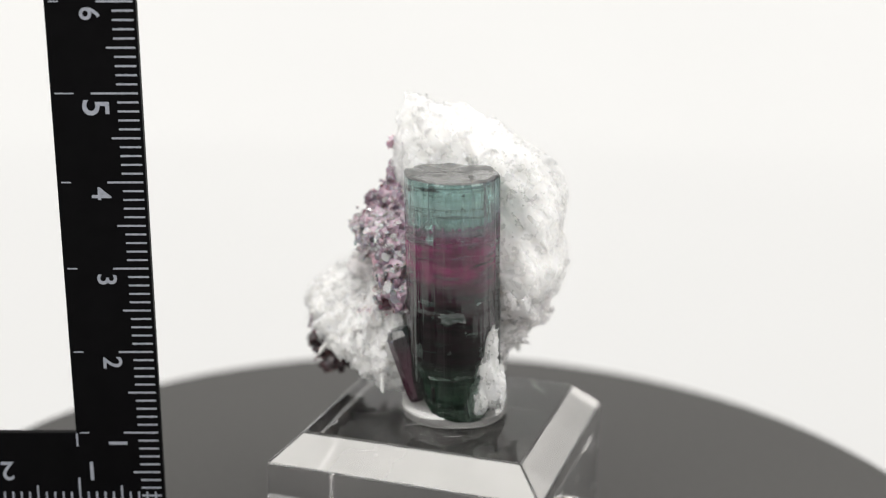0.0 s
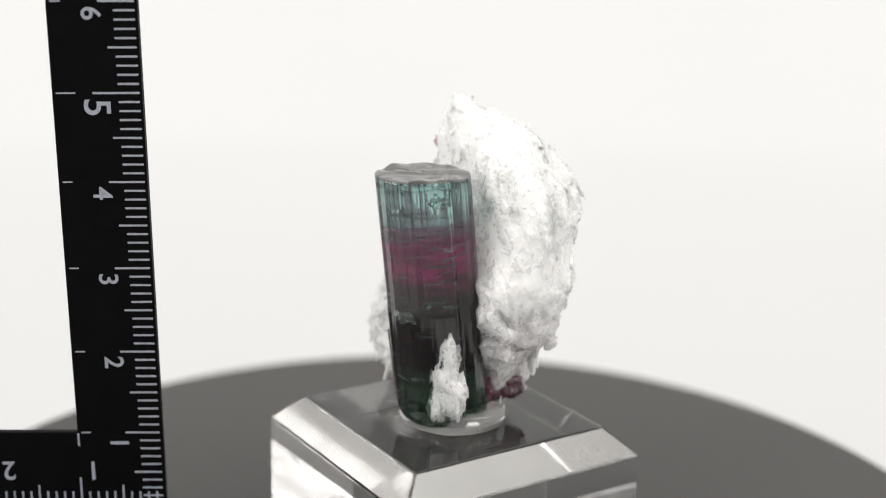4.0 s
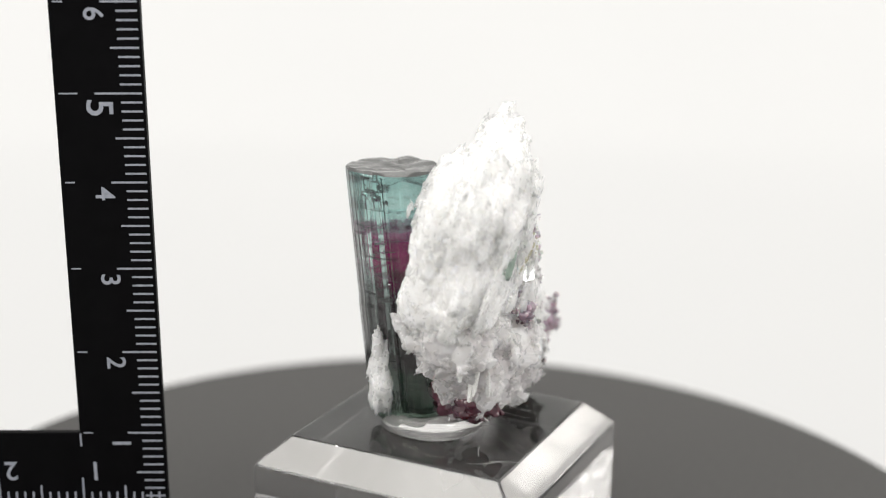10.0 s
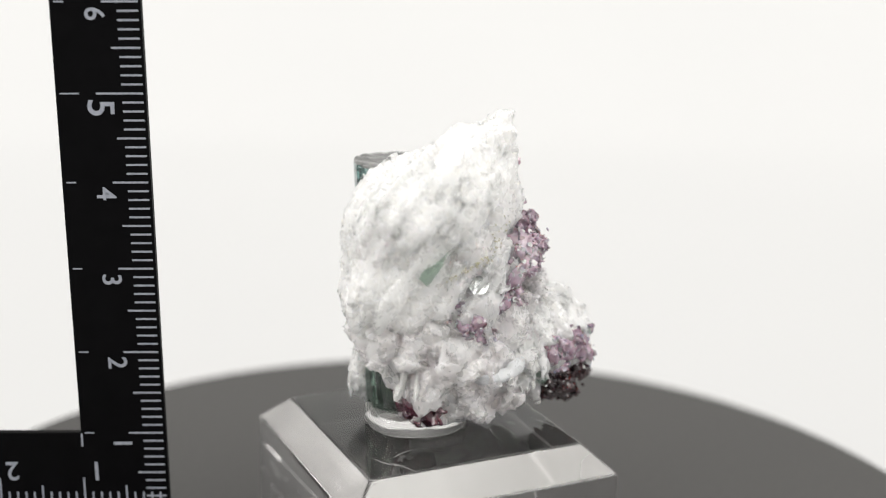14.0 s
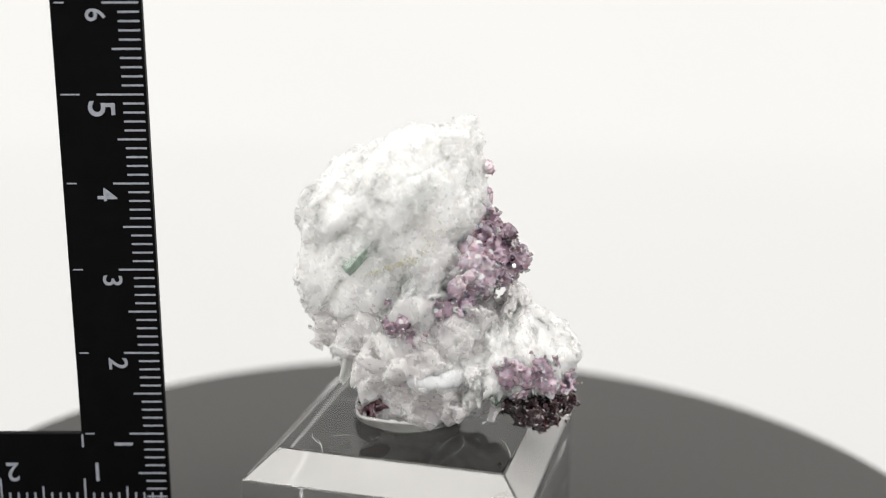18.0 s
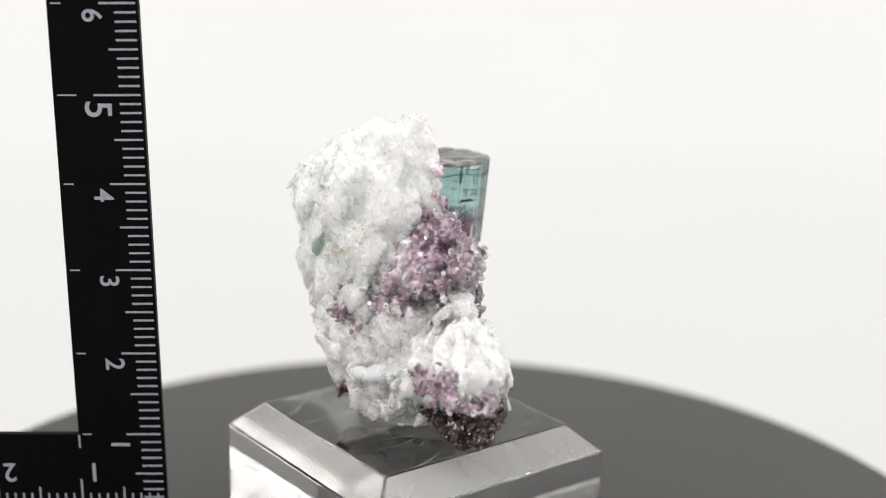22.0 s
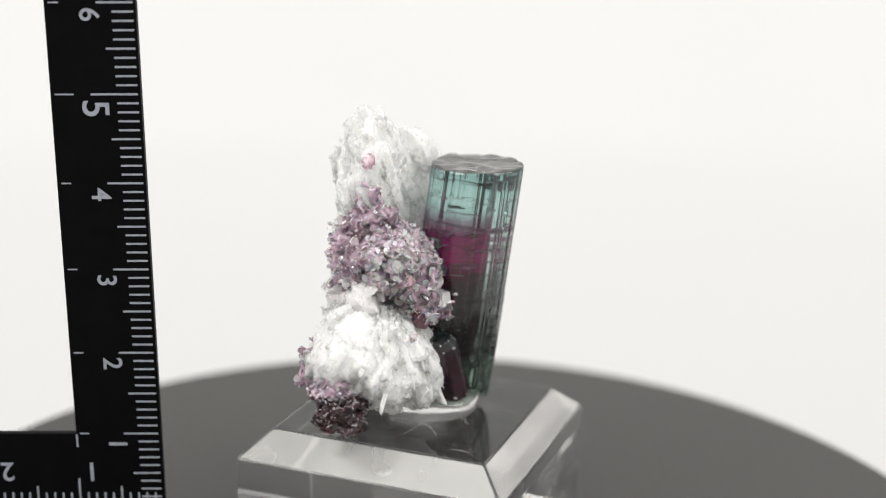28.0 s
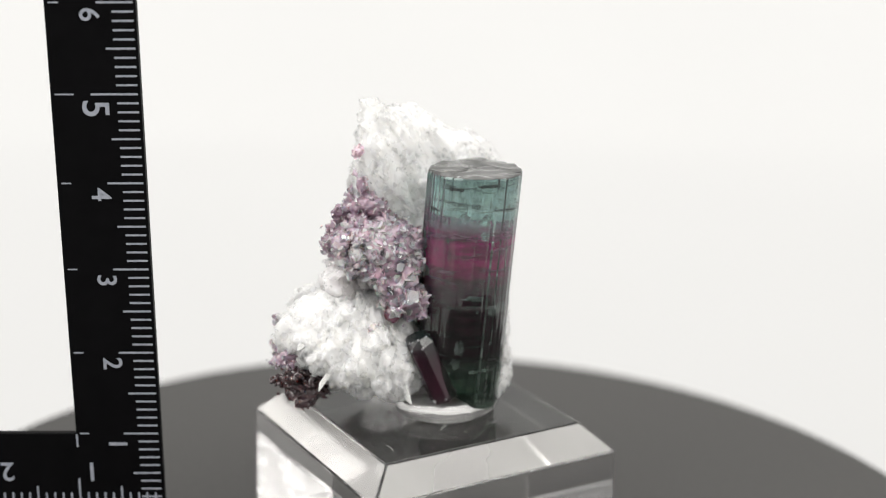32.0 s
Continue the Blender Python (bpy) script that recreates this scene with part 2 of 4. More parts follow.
def surface_net(field, lo, h):
    """The zero surface of a sampled field, as vertices and quads."""
    s = field < 0
    n = np.array(field.shape) - 1
    acc, cnt = np.zeros((*n, 3)), np.zeros(n)
    corner = [(a, b, c) for a in (0, 1) for b in (0, 1) for c in (0, 1)]

    def view(arr, o):
        return arr[o[0]:o[0] + n[0], o[1]:o[1] + n[1], o[2]:o[2] + n[2]]

    for o in corner:
        for ax in range(3):
            if o[ax]:
                continue
            q = tuple(1 if k == ax else o[k] for k in range(3))
            u, v = view(field, o), view(field, q)
            cross = (u < 0) != (v < 0)
            t = np.where(cross, u / np.where(cross, u - v, 1), 0)
            for k in range(3):
                acc[..., k] += np.where(cross, o[k] + (t if k == ax else 0), 0)
            cnt += cross
    live = cnt > 0
    index = np.full(n, -1)
    index[live] = np.arange(live.sum())
    verts = (np.argwhere(live) + acc[live] / cnt[live][:, None]) * h + np.array(lo)
    quads = []
    for ax in range(3):
        b, c = (ax + 1) % 3, (ax + 2) % 3
        sl = [slice(1, -1)] * 3
        sl[ax] = slice(0, -1)
        s0 = s[tuple(sl)]
        sl[ax] = slice(1, None)
        s1 = s[tuple(sl)]
        ids = np.argwhere(s0 != s1)
        off = np.ones(3, int)
        off[ax] = 0
        flip = s0[tuple(ids.T)]
        ids = ids + off
        eb, ec = np.zeros(3, int), np.zeros(3, int)
        eb[b], ec[c] = 1, 1
        q = np.stack([index[tuple((ids - eb - ec).T)], index[tuple((ids - ec).T)], index[tuple(ids.T)], index[tuple((ids - eb).T)]], 1)
        quads.append(np.where(flip[:, None], q, q[:, ::-1]))
    return verts, np.concatenate(quads)


def blob(x, y, z, rx, ry, rz, turn=(0, 0, 0), power=2.6):
    """A rounded block: centre and half sizes in centimetres, turned by Euler degrees."""
    return (np.array((x, y, z)), np.array((rx, ry, rz)), np.array(Euler([radians(a) for a in turn]).to_matrix()), power)


def rock(blobs, h, rough, blend=0.10, margin=0.17):
    """Mesh of joined blobs; rough(points) pushes the surface in and out."""
    lo = np.min([c - r.max() for c, r, _, _ in blobs], axis=0) - 0.2
    hi = np.max([c + r.max() for c, r, _, _ in blobs], axis=0) + 0.2
    ax = [np.arange(lo[k], hi[k], h) for k in range(3)]
    p = np.stack(np.meshgrid(*ax, indexing="ij"), -1).reshape(-1, 3)
    total = np.zeros(len(p))
    for c, r, rot, power in blobs:
        q = np.abs((p - c) @ rot) / r
        d = ((q ** power).sum(1) ** (1 / power) - 1) * r.min()
        total += np.exp(-np.clip(d, -0.5, 0.9) / blend * 1.0)
    d = -blend * np.log(total + 1e-12)
    near = np.abs(d) < margin
    d[near] += rough(p[near])
    f = d.reshape(len(ax[0]), len(ax[1]), len(ax[2]))
    f[[0, -1], :, :] = f[:, [0, -1], :] = f[:, :, [0, -1]] = 1.0
    return surface_net(f, lo, h)


# blade directions of the albite: long, wide, thin
LONG = Vector((-0.62, 0.28, 1.0)).normalized()
THIN = Vector((0.05, 0.95, -0.24))
THIN = (THIN - LONG * THIN.dot(LONG)).normalized()
WIDE = THIN.cross(LONG)
FRAME3 = Matrix((WIDE, THIN, LONG)).transposed()
APEX = Vector((-0.60, 0.45, 3.05))   # of the albite fan
BLADE_AXES = np.array((tuple(WIDE), tuple(THIN), tuple(LONG))).T


# ---- mineral materials ----
def dot_node(nt, src, v):
    n = nt.nodes.new("ShaderNodeVectorMath")
    n.operation = "DOT_PRODUCT"
    n.inputs[1].default_value = tuple(v)
    link(nt, src, n.inputs[0])
    return n.outputs["Value"]


def grain_space(nt, grain):
    """Coordinates stretched along the mineral's fibres: along its blades, or outwards from the fan's apex."""
    tc = nt.nodes.new("ShaderNodeTexCoord").outputs["Object"]
    if grain == "blades":
        comb = nt.nodes.new("ShaderNodeCombineXYZ")
        for k, (axis, size) in enumerate(((WIDE, 0.9), (THIN, 1.2), (LONG, 0.24))):
            link(nt, dot_node(nt, tc, axis * size), comb.inputs[k])
        return comb.outputs[0]
    if grain == "fan":
        off = nt.nodes.new("ShaderNodeVectorMath")
        off.operation = "SUBTRACT"
        off.inputs[1].default_value = APEX * CM
        link(nt, tc, off.inputs[0])
        unit = nt.nodes.new("ShaderNodeVectorMath")
        unit.operation = "NORMALIZE"
        link(nt, off.outputs[0], unit.inputs[0])
        size = nt.nodes.new("ShaderNodeVectorMath")
        size.operation = "SCALE"
        size.inputs["Scale"].default_value = 0.009
        link(nt, unit.outputs[0], size.inputs[0])
        mix = nt.nodes.new("ShaderNodeVectorMath")
        mix.operation = "MULTIPLY_ADD"
        mix.inputs[1].default_value = (0.10, 0.10, 0.10)
        link(nt, off.outputs[0], mix.inputs[0])
        link(nt, size.outputs[0], mix.inputs[2])
        return mix.outputs[0]
    return tc


def mat_albite(name, tint=(0.955, 0.966, 0.952), dark=(0.915, 0.93, 0.917), sss=1.0, clear=0.24, grain=""):
    """Milky, sugary mineral: cloudy colour, partly clear, lit from within, with cleavage faces and fibres."""
    m, nt, p = material(name)
    space = grain_space(nt, grain)

    def noise_at(src, scale, detail):
        n = nt.nodes.new("ShaderNodeTexNoise")
        n.inputs["Scale"].default_value, n.inputs["Detail"].default_value = scale, detail
        link(nt, src, n.inputs["Vector"])
        return n.outputs[0]

    tc = nt.nodes.new("ShaderNodeTexCoord").outputs["Object"]
    cloud = noise_at(tc, 240, 6)
    r = ramp(nt, cloud, [(0.32, dark), (0.60, tint)])
    link(nt, r.outputs[0], p.inputs["Base Color"])
    cl = ramp(nt, noise_at(tc, 130, 3), [(0.36, (clear,) * 3), (0.62, (clear + 0.16,) * 3)])
    link(nt, cl.outputs[0], p.inputs["Transmission Weight"])
    p.inputs["IOR"].default_value = 1.22
    rr = ramp(nt, noise_at(tc, 900, 3), [(0.35, (0.22,) * 3), (0.65, (0.36,) * 3)])
    link(nt, rr.outputs[0], p.inputs["Roughness"])
    p.inputs["Subsurface Weight"].default_value = sss
    p.inputs["Subsurface Radius"].default_value = (1.0, 0.99, 0.96)
    p.inputs["Subsurface Scale"].default_value = 0.0032
    fine = nt.nodes.new("ShaderNodeMath")
    fine.operation = "ADD"
    link(nt, noise_at(space, 1500, 3), fine.inputs[0])
    link(nt, noise_at(space, 480, 2), fine.inputs[1])
    b = bump(nt, p, fine.outputs[0], 0.25, 0.00008 if grain else 0.00006)
    # each grain of the mass has its own cleavage face
    last = nt.nodes.new("ShaderNodeNewGeometry").outputs["Normal"]
    for scale, amount in ((420, 0.09), (1500, 0.03)):
        g = nt.nodes.new("ShaderNodeTexVoronoi")
        g.inputs["Scale"].default_value = scale
        link(nt, space if grain else tc, g.inputs["Vector"])
        mid = nt.nodes.new("ShaderNodeVectorMath")
        mid.operation = "SUBTRACT"
        mid.inputs[1].default_value = (0.5, 0.5, 0.5)
        link(nt, g.outputs["Color"], mid.inputs[0])
        add = nt.nodes.new("ShaderNodeVectorMath")
        add.operation = "MULTIPLY_ADD"
        add.inputs[1].default_value = (amount,) * 3
        link(nt, mid.outputs[0], add.inputs[0])
        link(nt, last, add.inputs[2])
        last = add.outputs[0]
    unit = nt.nodes.new("ShaderNodeVectorMath")
    unit.operation = "NORMALIZE"
    link(nt, last, unit.inputs[0])
    link(nt, unit.outputs[0], b.inputs["Normal"])
    return m


def mat_mica(name, stops, rough=0.20, island=False, clear=0.08):
    m, nt, p = material(name)
    n = noise_node(nt, 190, 6, 0.62)
    if island:
        g = nt.nodes.new("ShaderNodeNewGeometry")
        mx = nt.nodes.new("ShaderNodeMath")
        mx.operation = "MULTIPLY_ADD"
        mx.inputs[1].default_value, mx.inputs[2].default_value = 0.42, -0.19
        link(nt, g.outputs["Random Per Island"], mx.inputs[0])
        ad = nt.nodes.new("ShaderNodeMath")
        ad.operation = "ADD"
        link(nt, mx.outputs[0], ad.inputs[0])
        link(nt, n.outputs[0], ad.inputs[1])
        src = ad.outputs[0]
    else:
        src = n.outputs[0]
    r = ramp(nt, src, stops)
    link(nt, r.outputs[0], p.inputs["Base Color"])
    p.inputs["Roughness"].default_value = rough
    p.inputs["Specular IOR Level"].default_value = 1.0
    p.inputs["Transmission Weight"].default_value = clear
    p.inputs["Subsurface Weight"].default_value = 0.15
    p.inputs["Subsurface Scale"].default_value = 0.0005
    bump(nt, p, n.outputs[0], 0.35, 0.00015)
    return m


def mat_gem(name, stops, z0, z1, weight, rough, ior=1.63, wobble=0.10, streak=0.35, bands=0.0, fade=None):
    """Zoned crystal: the colour follows the height along the crystal, broken up by streaks and clouds."""
    m, nt, p = material(name)
    tc = nt.nodes.new("ShaderNodeTexCoord")
    sx = nt.nodes.new("ShaderNodeSeparateXYZ")
    link(nt, tc.outputs["Object"], sx.inputs[0])
    mr = nt.nodes.new("ShaderNodeMapRange")
    mr.inputs["From Min"].default_value, mr.inputs["From Max"].default_value = z0 * CM, z1 * CM
    link(nt, sx.outputs["Z"], mr.inputs["Value"])
    n = noise_node(nt, 160, 4, stretch=(0.6, 0.6, 2.2))
    ma = nt.nodes.new("ShaderNodeMath")
    ma.operation = "MULTIPLY_ADD"
    ma.inputs[1].default_value = wobble
    link(nt, n.outputs[0], ma.inputs[0])
    link(nt, mr.outputs[0], ma.inputs[2])
    r = ramp(nt, ma.outputs[0], stops)
    s = noise_node(nt, 900, 3, stretch=(1, 1, 0.04))
    sr = ramp(nt, s.outputs[0], [(0.35, (1 - streak,) * 3), (0.6, (1, 1, 1))])
    mul = nt.nodes.new("ShaderNodeMix")
    mul.data_type, mul.blend_type = "RGBA", "MULTIPLY"
    mul.inputs["Factor"].default_value = 1.0
    link(nt, r.outputs[0], mul.inputs["A"])
    link(nt, sr.outputs[0], mul.inputs["B"])
    last = mul.outputs["Result"]
    if bands:
        # cross-wise cloudy layers
        bn = noise_node(nt, 150, 8, 0.72, stretch=(1.6, 1.6, 4.5))
        br = ramp(nt, bn.outputs[0], [(0.42, (1 - bands,) * 3), (0.58, (1, 1, 1))])
        m2 = nt.nodes.new("ShaderNodeMix")
        m2.data_type, m2.blend_type = "RGBA", "MULTIPLY"
        m2.inputs["Factor"].default_value = 1.0
        link(nt, last, m2.inputs["A"])
        link(nt, br.outputs[0], m2.inputs["B"])
        last = m2.outputs["Result"]
    link(nt, last, p.inputs["Base Color"])
    p.inputs["Transmission Weight"].default_value = weight
    p.inputs["IOR"].default_value = ior
    p.inputs["Roughness"].default_value = rough
    bump(nt, p, s.outputs[0], 0.15, 0.0001)
    if fade:
        # the colour zone thins out upwards into clear crystal
        f = nt.nodes.new("ShaderNodeMapRange")
        f.inputs["From Min"].default_value, f.inputs["From Max"].default_value = fade[0] * CM, fade[1] * CM
        cloud = nt.nodes.new("ShaderNodeMath")
        cloud.operation = "MULTIPLY_ADD"
        cloud.inputs[1].default_value = 0.0012
        link(nt, n.outputs[0], cloud.inputs[0])
        link(nt, sx.outputs["Z"], cloud.inputs[2])
        link(nt, cloud.outputs[0], f.inputs["Value"])
        tr = nt.nodes.new("ShaderNodeBsdfTransparent")
        tr.inputs[0].default_value = (0.93, 0.97, 0.97, 1)
        mx = nt.nodes.new("ShaderNodeMixShader")
        link(nt, f.outputs[0], mx.inputs[0])
        link(nt, p.outputs[0], mx.inputs[1])
        link(nt, tr.outputs[0], mx.inputs[2])
        link(nt, mx.outputs[0], nt.nodes["Material Output"].inputs["Surface"])
    return m


ALBITE = mat_albite("white_albite", grain="blades")
ALBITE_FAN = mat_albite("fibrous_albite", grain="fan", clear=0.18)
ALBITE_GREY = mat_albite("greyish_albite", (0.95, 0.93, 0.93), (0.84, 0.80, 0.81), 1.0, 0.30)
MICA = mat_mica("lilac_mica", [(0.20, (0.15, 0.09, 0.125)), (0.38, (0.40, 0.315, 0.37)), (0.54, (0.66, 0.60, 0.64)), (0.70, (0.93, 0.91, 0.92))], 0.05, island=True, clear=0.42)
MICA_PALE = mat_mica("pale_pink_mica", [(0.2, (0.42, 0.30, 0.36)), (0.4, (0.72, 0.62, 0.66)), (0.65, (0.92, 0.89, 0.90))], 0.06, island=True, clear=0.5)
MICA_GREY = mat_mica("silvery_mica", [(0.25, (0.10, 0.09, 0.11)), (0.44, (0.40, 0.37, 0.41)), (0.64, (0.86, 0.84, 0.86))], 0.04, island=True, clear=0.5)
MICA_BED = mat_mica("purple_mica_bed", [(0.3, (0.13, 0.075, 0.11)), (0.5, (0.38, 0.27, 0.34)), (0.7, (0.66, 0.56, 0.62))])
DARK_MICA = mat_mica("dark_brown_mica", [(0.3, (0.016, 0.008, 0.009)), (0.6, (0.055, 0.026, 0.032)), (0.8, (0.14, 0.085, 0.095))], 0.12, island=True)
PINK = mat_mica("pink_mica", [(0.3, (0.48, 0.27, 0.35)), (0.6, (0.66, 0.46, 0.54)), (0.8, (0.85, 0.74, 0.78))], 0.25, island=True)
GEM_SHELL = mat_gem("teal_tourmaline_rim", [(0.0, (0.24, 0.36, 0.29)), (0.23, (0.26, 0.38, 0.31)), (0.30, (0.13, 0.155, 0.148)), (0.48, (0.16, 0.185, 0.178)), (0.60, (0.34, 0.42, 0.41)), (0.70, (0.62, 0.74, 0.72)), (0.84, (0.46, 0.67, 0.64)), (0.95, (0.38, 0.61, 0.58)), (1.0, (0.26, 0.45, 0.43))], 1.4, 4.4, 0.98, 0.0, wobble=0.04, streak=0.28, bands=0.10)
GEM_CORE = mat_gem("magenta_tourmaline_core", [(0.0, (0.13, 0.20, 0.155)), (0.24, (0.12, 0.20, 0.155)), (0.30, (0.075, 0.010, 0.034)), (0.48, (0.11, 0.009, 0.042)), (0.58, (0.20, 0.005, 0.07)), (0.67, (0.74, 0.008, 0.24)), (0.78, (0.90, 0.02, 0.32)), (1.0, (0.85, 0.03, 0.34))], 1.4, 4.4, 0.25, 0.15, wobble=0.06, streak=0.3, bands=0.55, fade=(3.60, 3.94), ior=1.03)
GEM_FOOT = mat_gem("dark_green_tourmaline", [(0.0, (0.035, 0.05, 0.042)), (0.35, (0.055, 0.012, 0.028)), (0.75, (0.04, 0.010, 0.022)), (1.0, (0.03, 0.055, 0.05))], 1.6, 2.7, 0.35, 0.18, wobble=0.3, streak=0.6)
FRACTURE = mat_simple("silvery_fracture", (0.70, 0.74, 0.74), (0.95, 0.96, 0.96), 900, 0.10, 0.0004, 0.75)
FRACTURE_DARK = mat_simple("dark_fracture", (0.01, 0.015, 0.015), (0.04, 0.05, 0.05), 700, 0.3, 0.0003)
ROSE = mat_mica("rose_tourmaline", [(0.3, (0.035, 0.010, 0.016)), (0.5, (0.08, 0.02, 0.036)), (0.62, (0.13, 0.04, 0.07)), (0.78, (0.36, 0.26, 0.30))], 0.12)
OCHRE = mat_simple("ochre_specks", (0.34, 0.32, 0.20), (0.52, 0.50, 0.37), 900, 0.8)
GEM_GREEN = mat_gem("green_tourmaline", [(0.0, (0.34, 0.48, 0.39)), (1.0, (0.48, 0.62, 0.52))], 3.2, 4.2, 0.75, 0.08)
GEM_TOP = mat_simple("broken_crystal_face", (0.05, 0.052, 0.052), (0.13, 0.132, 0.13), 420, 0.16, 0.00012, 0.0, 0.5)


def mat_gel():
    m, nt, p = material("clear_putty")
    p.inputs["Base Color"].default_value = (0.98, 0.975, 0.965, 1)
    p.inputs["Transmission Weight"].default_value = 0.86
    p.inputs["Roughness"].default_value = 0.05
    p.inputs["IOR"].default_value = 1.42
    n = noise_node(nt, 250, 3)
    bump(nt, p, n.outputs[0], 0.3, 0.0001)
    return m


GEL = mat_gel()

def net_part(name, net, mat, parent, label="", smooth=True):
    v, f = net
    me = bpy.data.meshes.new(name)
    me.from_pydata((v * CM).tolist(), [], f.tolist())
    me.materials.append(mat)
    if smooth:
        me.shade_smooth()
    ob = new(name, me)
    ob.parent = parent
    return tagged(ob, label)


# ---- the specimen ----
specimen = thing("mineral_specimen", "green and pink tourmaline crystal on white albite with lilac mica", "mineral")


def blade_rough(p):
    # bundles of long laths with broken ends; the broad faces stay smoother
    q = p @ BLADE_AXES
    f1, f2, r, t = cells(q / np.array((0.30, 0.13, 1.0)), 11)
    g1, g2, s, u = cells(q / np.array((0.11, 0.055, 0.55)), 23)
    k1, k2, w, x = cells(p / 0.20, 29)
    return 0.075 * (r - 0.5) + 0.05 * t + 0.024 * (s - 0.5) + 0.016 * u + 0.03 * x + 0.03 * fbm(p * 2.5, 6)


def grain_rough(p):
    # blocky cleavage grains of two sizes
    f1, f2, r, t = cells(p / 0.27, 31)
    g1, g2, s, u = cells(p / 0.125, 41)
    return 0.06 * (r - 0.5) + 0.11 * t + 0.018 * (s - 0.5) + 0.04 * u + 0.05 * fbm(p * 2.5, 5)


def mica_rough(p):
    f1, f2, r, t = cells(p / 0.16, 51)
    g1, g2, s, u = cells(p / 0.07, 57)
    return 0.10 * (r - 0.5) + 0.10 * (f1 - 0.5) + 0.06 * u + 0.06 * fbm(p * 7, 9)


slab = net_part("albite_slab", rock([
    blob(-0.03, 0.72, 4.69, 0.26, 0.20, 0.24, (-7, -6, -21)),
    blob(0.14, 0.79, 4.61, 0.36, 0.23, 0.25, (2, 12, 9)),
    blob(-0.35, 0.74, 4.55, 0.12, 0.12, 0.38, (7, 4, 41)),
    blob(1.13, 0.80, 4.15, 0.31, 0.21, 0.22, (-6, 37, -19)),
    blob(0.66, 0.67, 4.14, 0.77, 0.48, 0.49, (1, 46, -22)),
    blob(-0.01, 0.77, 4.06, 0.34, 0.33, 0.42, (-10, -53, -2)),
    blob(0.31, 0.75, 3.63, 0.41, 0.41, 0.41, (-55, 32, -56)),
    blob(1.04, 0.41, 3.62, 0.45, 0.45, 0.64, (-5, -9, -15)),
    blob(0.68, 0.53, 3.21, 0.48, 0.48, 0.49, (-6, -5, -21)),
    blob(1.12, 0.21, 3.09, 0.33, 0.43, 0.34, (1, 10, -34)),
    blob(0.26, 0.92, 2.97, 0.26, 0.22, 0.23, (-18, 4, -49)),
    blob(1.10, 0.13, 3.98, 0.24, 0.17, 0.36, (0, -10, 0)),
    blob(0.80, 0.30, 4.42, 0.24, 0.18, 0.20, (0, 30, -20)),
    blob(-0.05, 1.00, 3.44, 0.17, 0.10, 0.20),
], 0.018, blade_rough, blend=0.08), ALBITE, specimen, "white bladed albite plates")

base = net_part("albite_base", rock([
    blob(-0.28, 0.70, 2.88, 0.42, 0.22, 0.14, (-10, 15, -38)),
    blob(0.94, 0.02, 2.81, 0.19, 0.15, 0.16, (17, -27, -5)),
    blob(1.17, 0.37, 2.75, 0.23, 0.27, 0.24, (-2, 1, 31)),
    blob(-0.05, 0.96, 2.74, 0.25, 0.16, 0.17, (7, 6, -10)),
    blob(0.82, 0.45, 2.59, 0.38, 0.38, 0.40, (3, -20, -39)),
    blob(0.39, 0.69, 2.46, 0.46, 0.46, 0.50, (10, -13, -3)),
    blob(0.06, 1.06, 2.39, 0.45, 0.12, 0.16, (-1, -35, -18)),
    blob(0.81, 0.19, 2.32, 0.15, 0.15, 0.42, (25, 0, 34)),
    blob(0.58, 0.57, 1.99, 0.32, 0.32, 0.33, (-1, 19, -17)),
    blob(0.21, 0.65, 1.84, 0.22, 0.28, 0.20, (16, 18, 12)),
    blob(-0.45, 1.08, 2.00, 0.22, 0.14, 0.14),
    blob(-0.14, 0.90, 1.84, 0.20, 0.20, 0.12),
    blob(-0.40, 1.08, 2.62, 0.20, 0.10, 0.16),
    blob(-0.85, 0.82, 2.98, 0.13, 0.16, 0.20),
], 0.017, grain_rough, blend=0.08), ALBITE_GREY, specimen, "greyish white granular albite", smooth=False)


def fan_rough(p):
    # fibres spreading downwards from the apex of the lobe, ending in blocky steps
    q = p - np.array(APEX)
    r = np.maximum(np.linalg.norm(q, axis=1), 0.3)
    u = np.stack([q[:, 0] / r / 0.13, q[:, 1] / r / 0.13, r / 0.55], 1)
    f1, f2, a, t = cells(u, 71)
    g1, g2, b, w = cells(u * np.array((2.3, 2.3, 2.6)), 73)
    h1, h2, c, x = cells(p / 0.17, 75)
    return 0.085 * (a - 0.5) + 0.06 * t + 0.028 * (b - 0.5) + 0.02 * w + 0.045 * x + 0.05 * fbm(p * 3, 4)


fan = net_part("albite_fan", rock([
    blob(-1.37, 0.95, 2.44, 0.21, 0.20, 0.24, (35, 17, 23)),
    blob(-0.97, 0.80, 2.41, 0.48, 0.48, 0.49, (33, 33, 25)),
    blob(-1.14, 1.10, 2.29, 0.22, 0.18, 0.18, (-58, 12, -15)),
    blob(-0.55, 0.62, 2.28, 0.56, 0.55, 0.55, (-60, 35, -39)),
    blob(-0.86, 0.37, 2.20, 0.34, 0.29, 0.29, (-38, -9, -51)),
    blob(-0.32, 0.93, 2.15, 0.37, 0.25, 0.25, (20, 30, -31)),
    blob(-0.54, 0.21, 2.04, 0.33, 0.33, 0.34, (65, 24, -4)),
    blob(-0.25, 0.50, 1.94, 0.31, 0.35, 0.31, (13, -1, 7)),
    blob(-0.35, 0.15, 1.86, 0.19, 0.21, 0.19, (3, 0, -28)),
], 0.017, fan_rough, blend=0.06), ALBITE_FAN, specimen, "white fibrous albite fan")

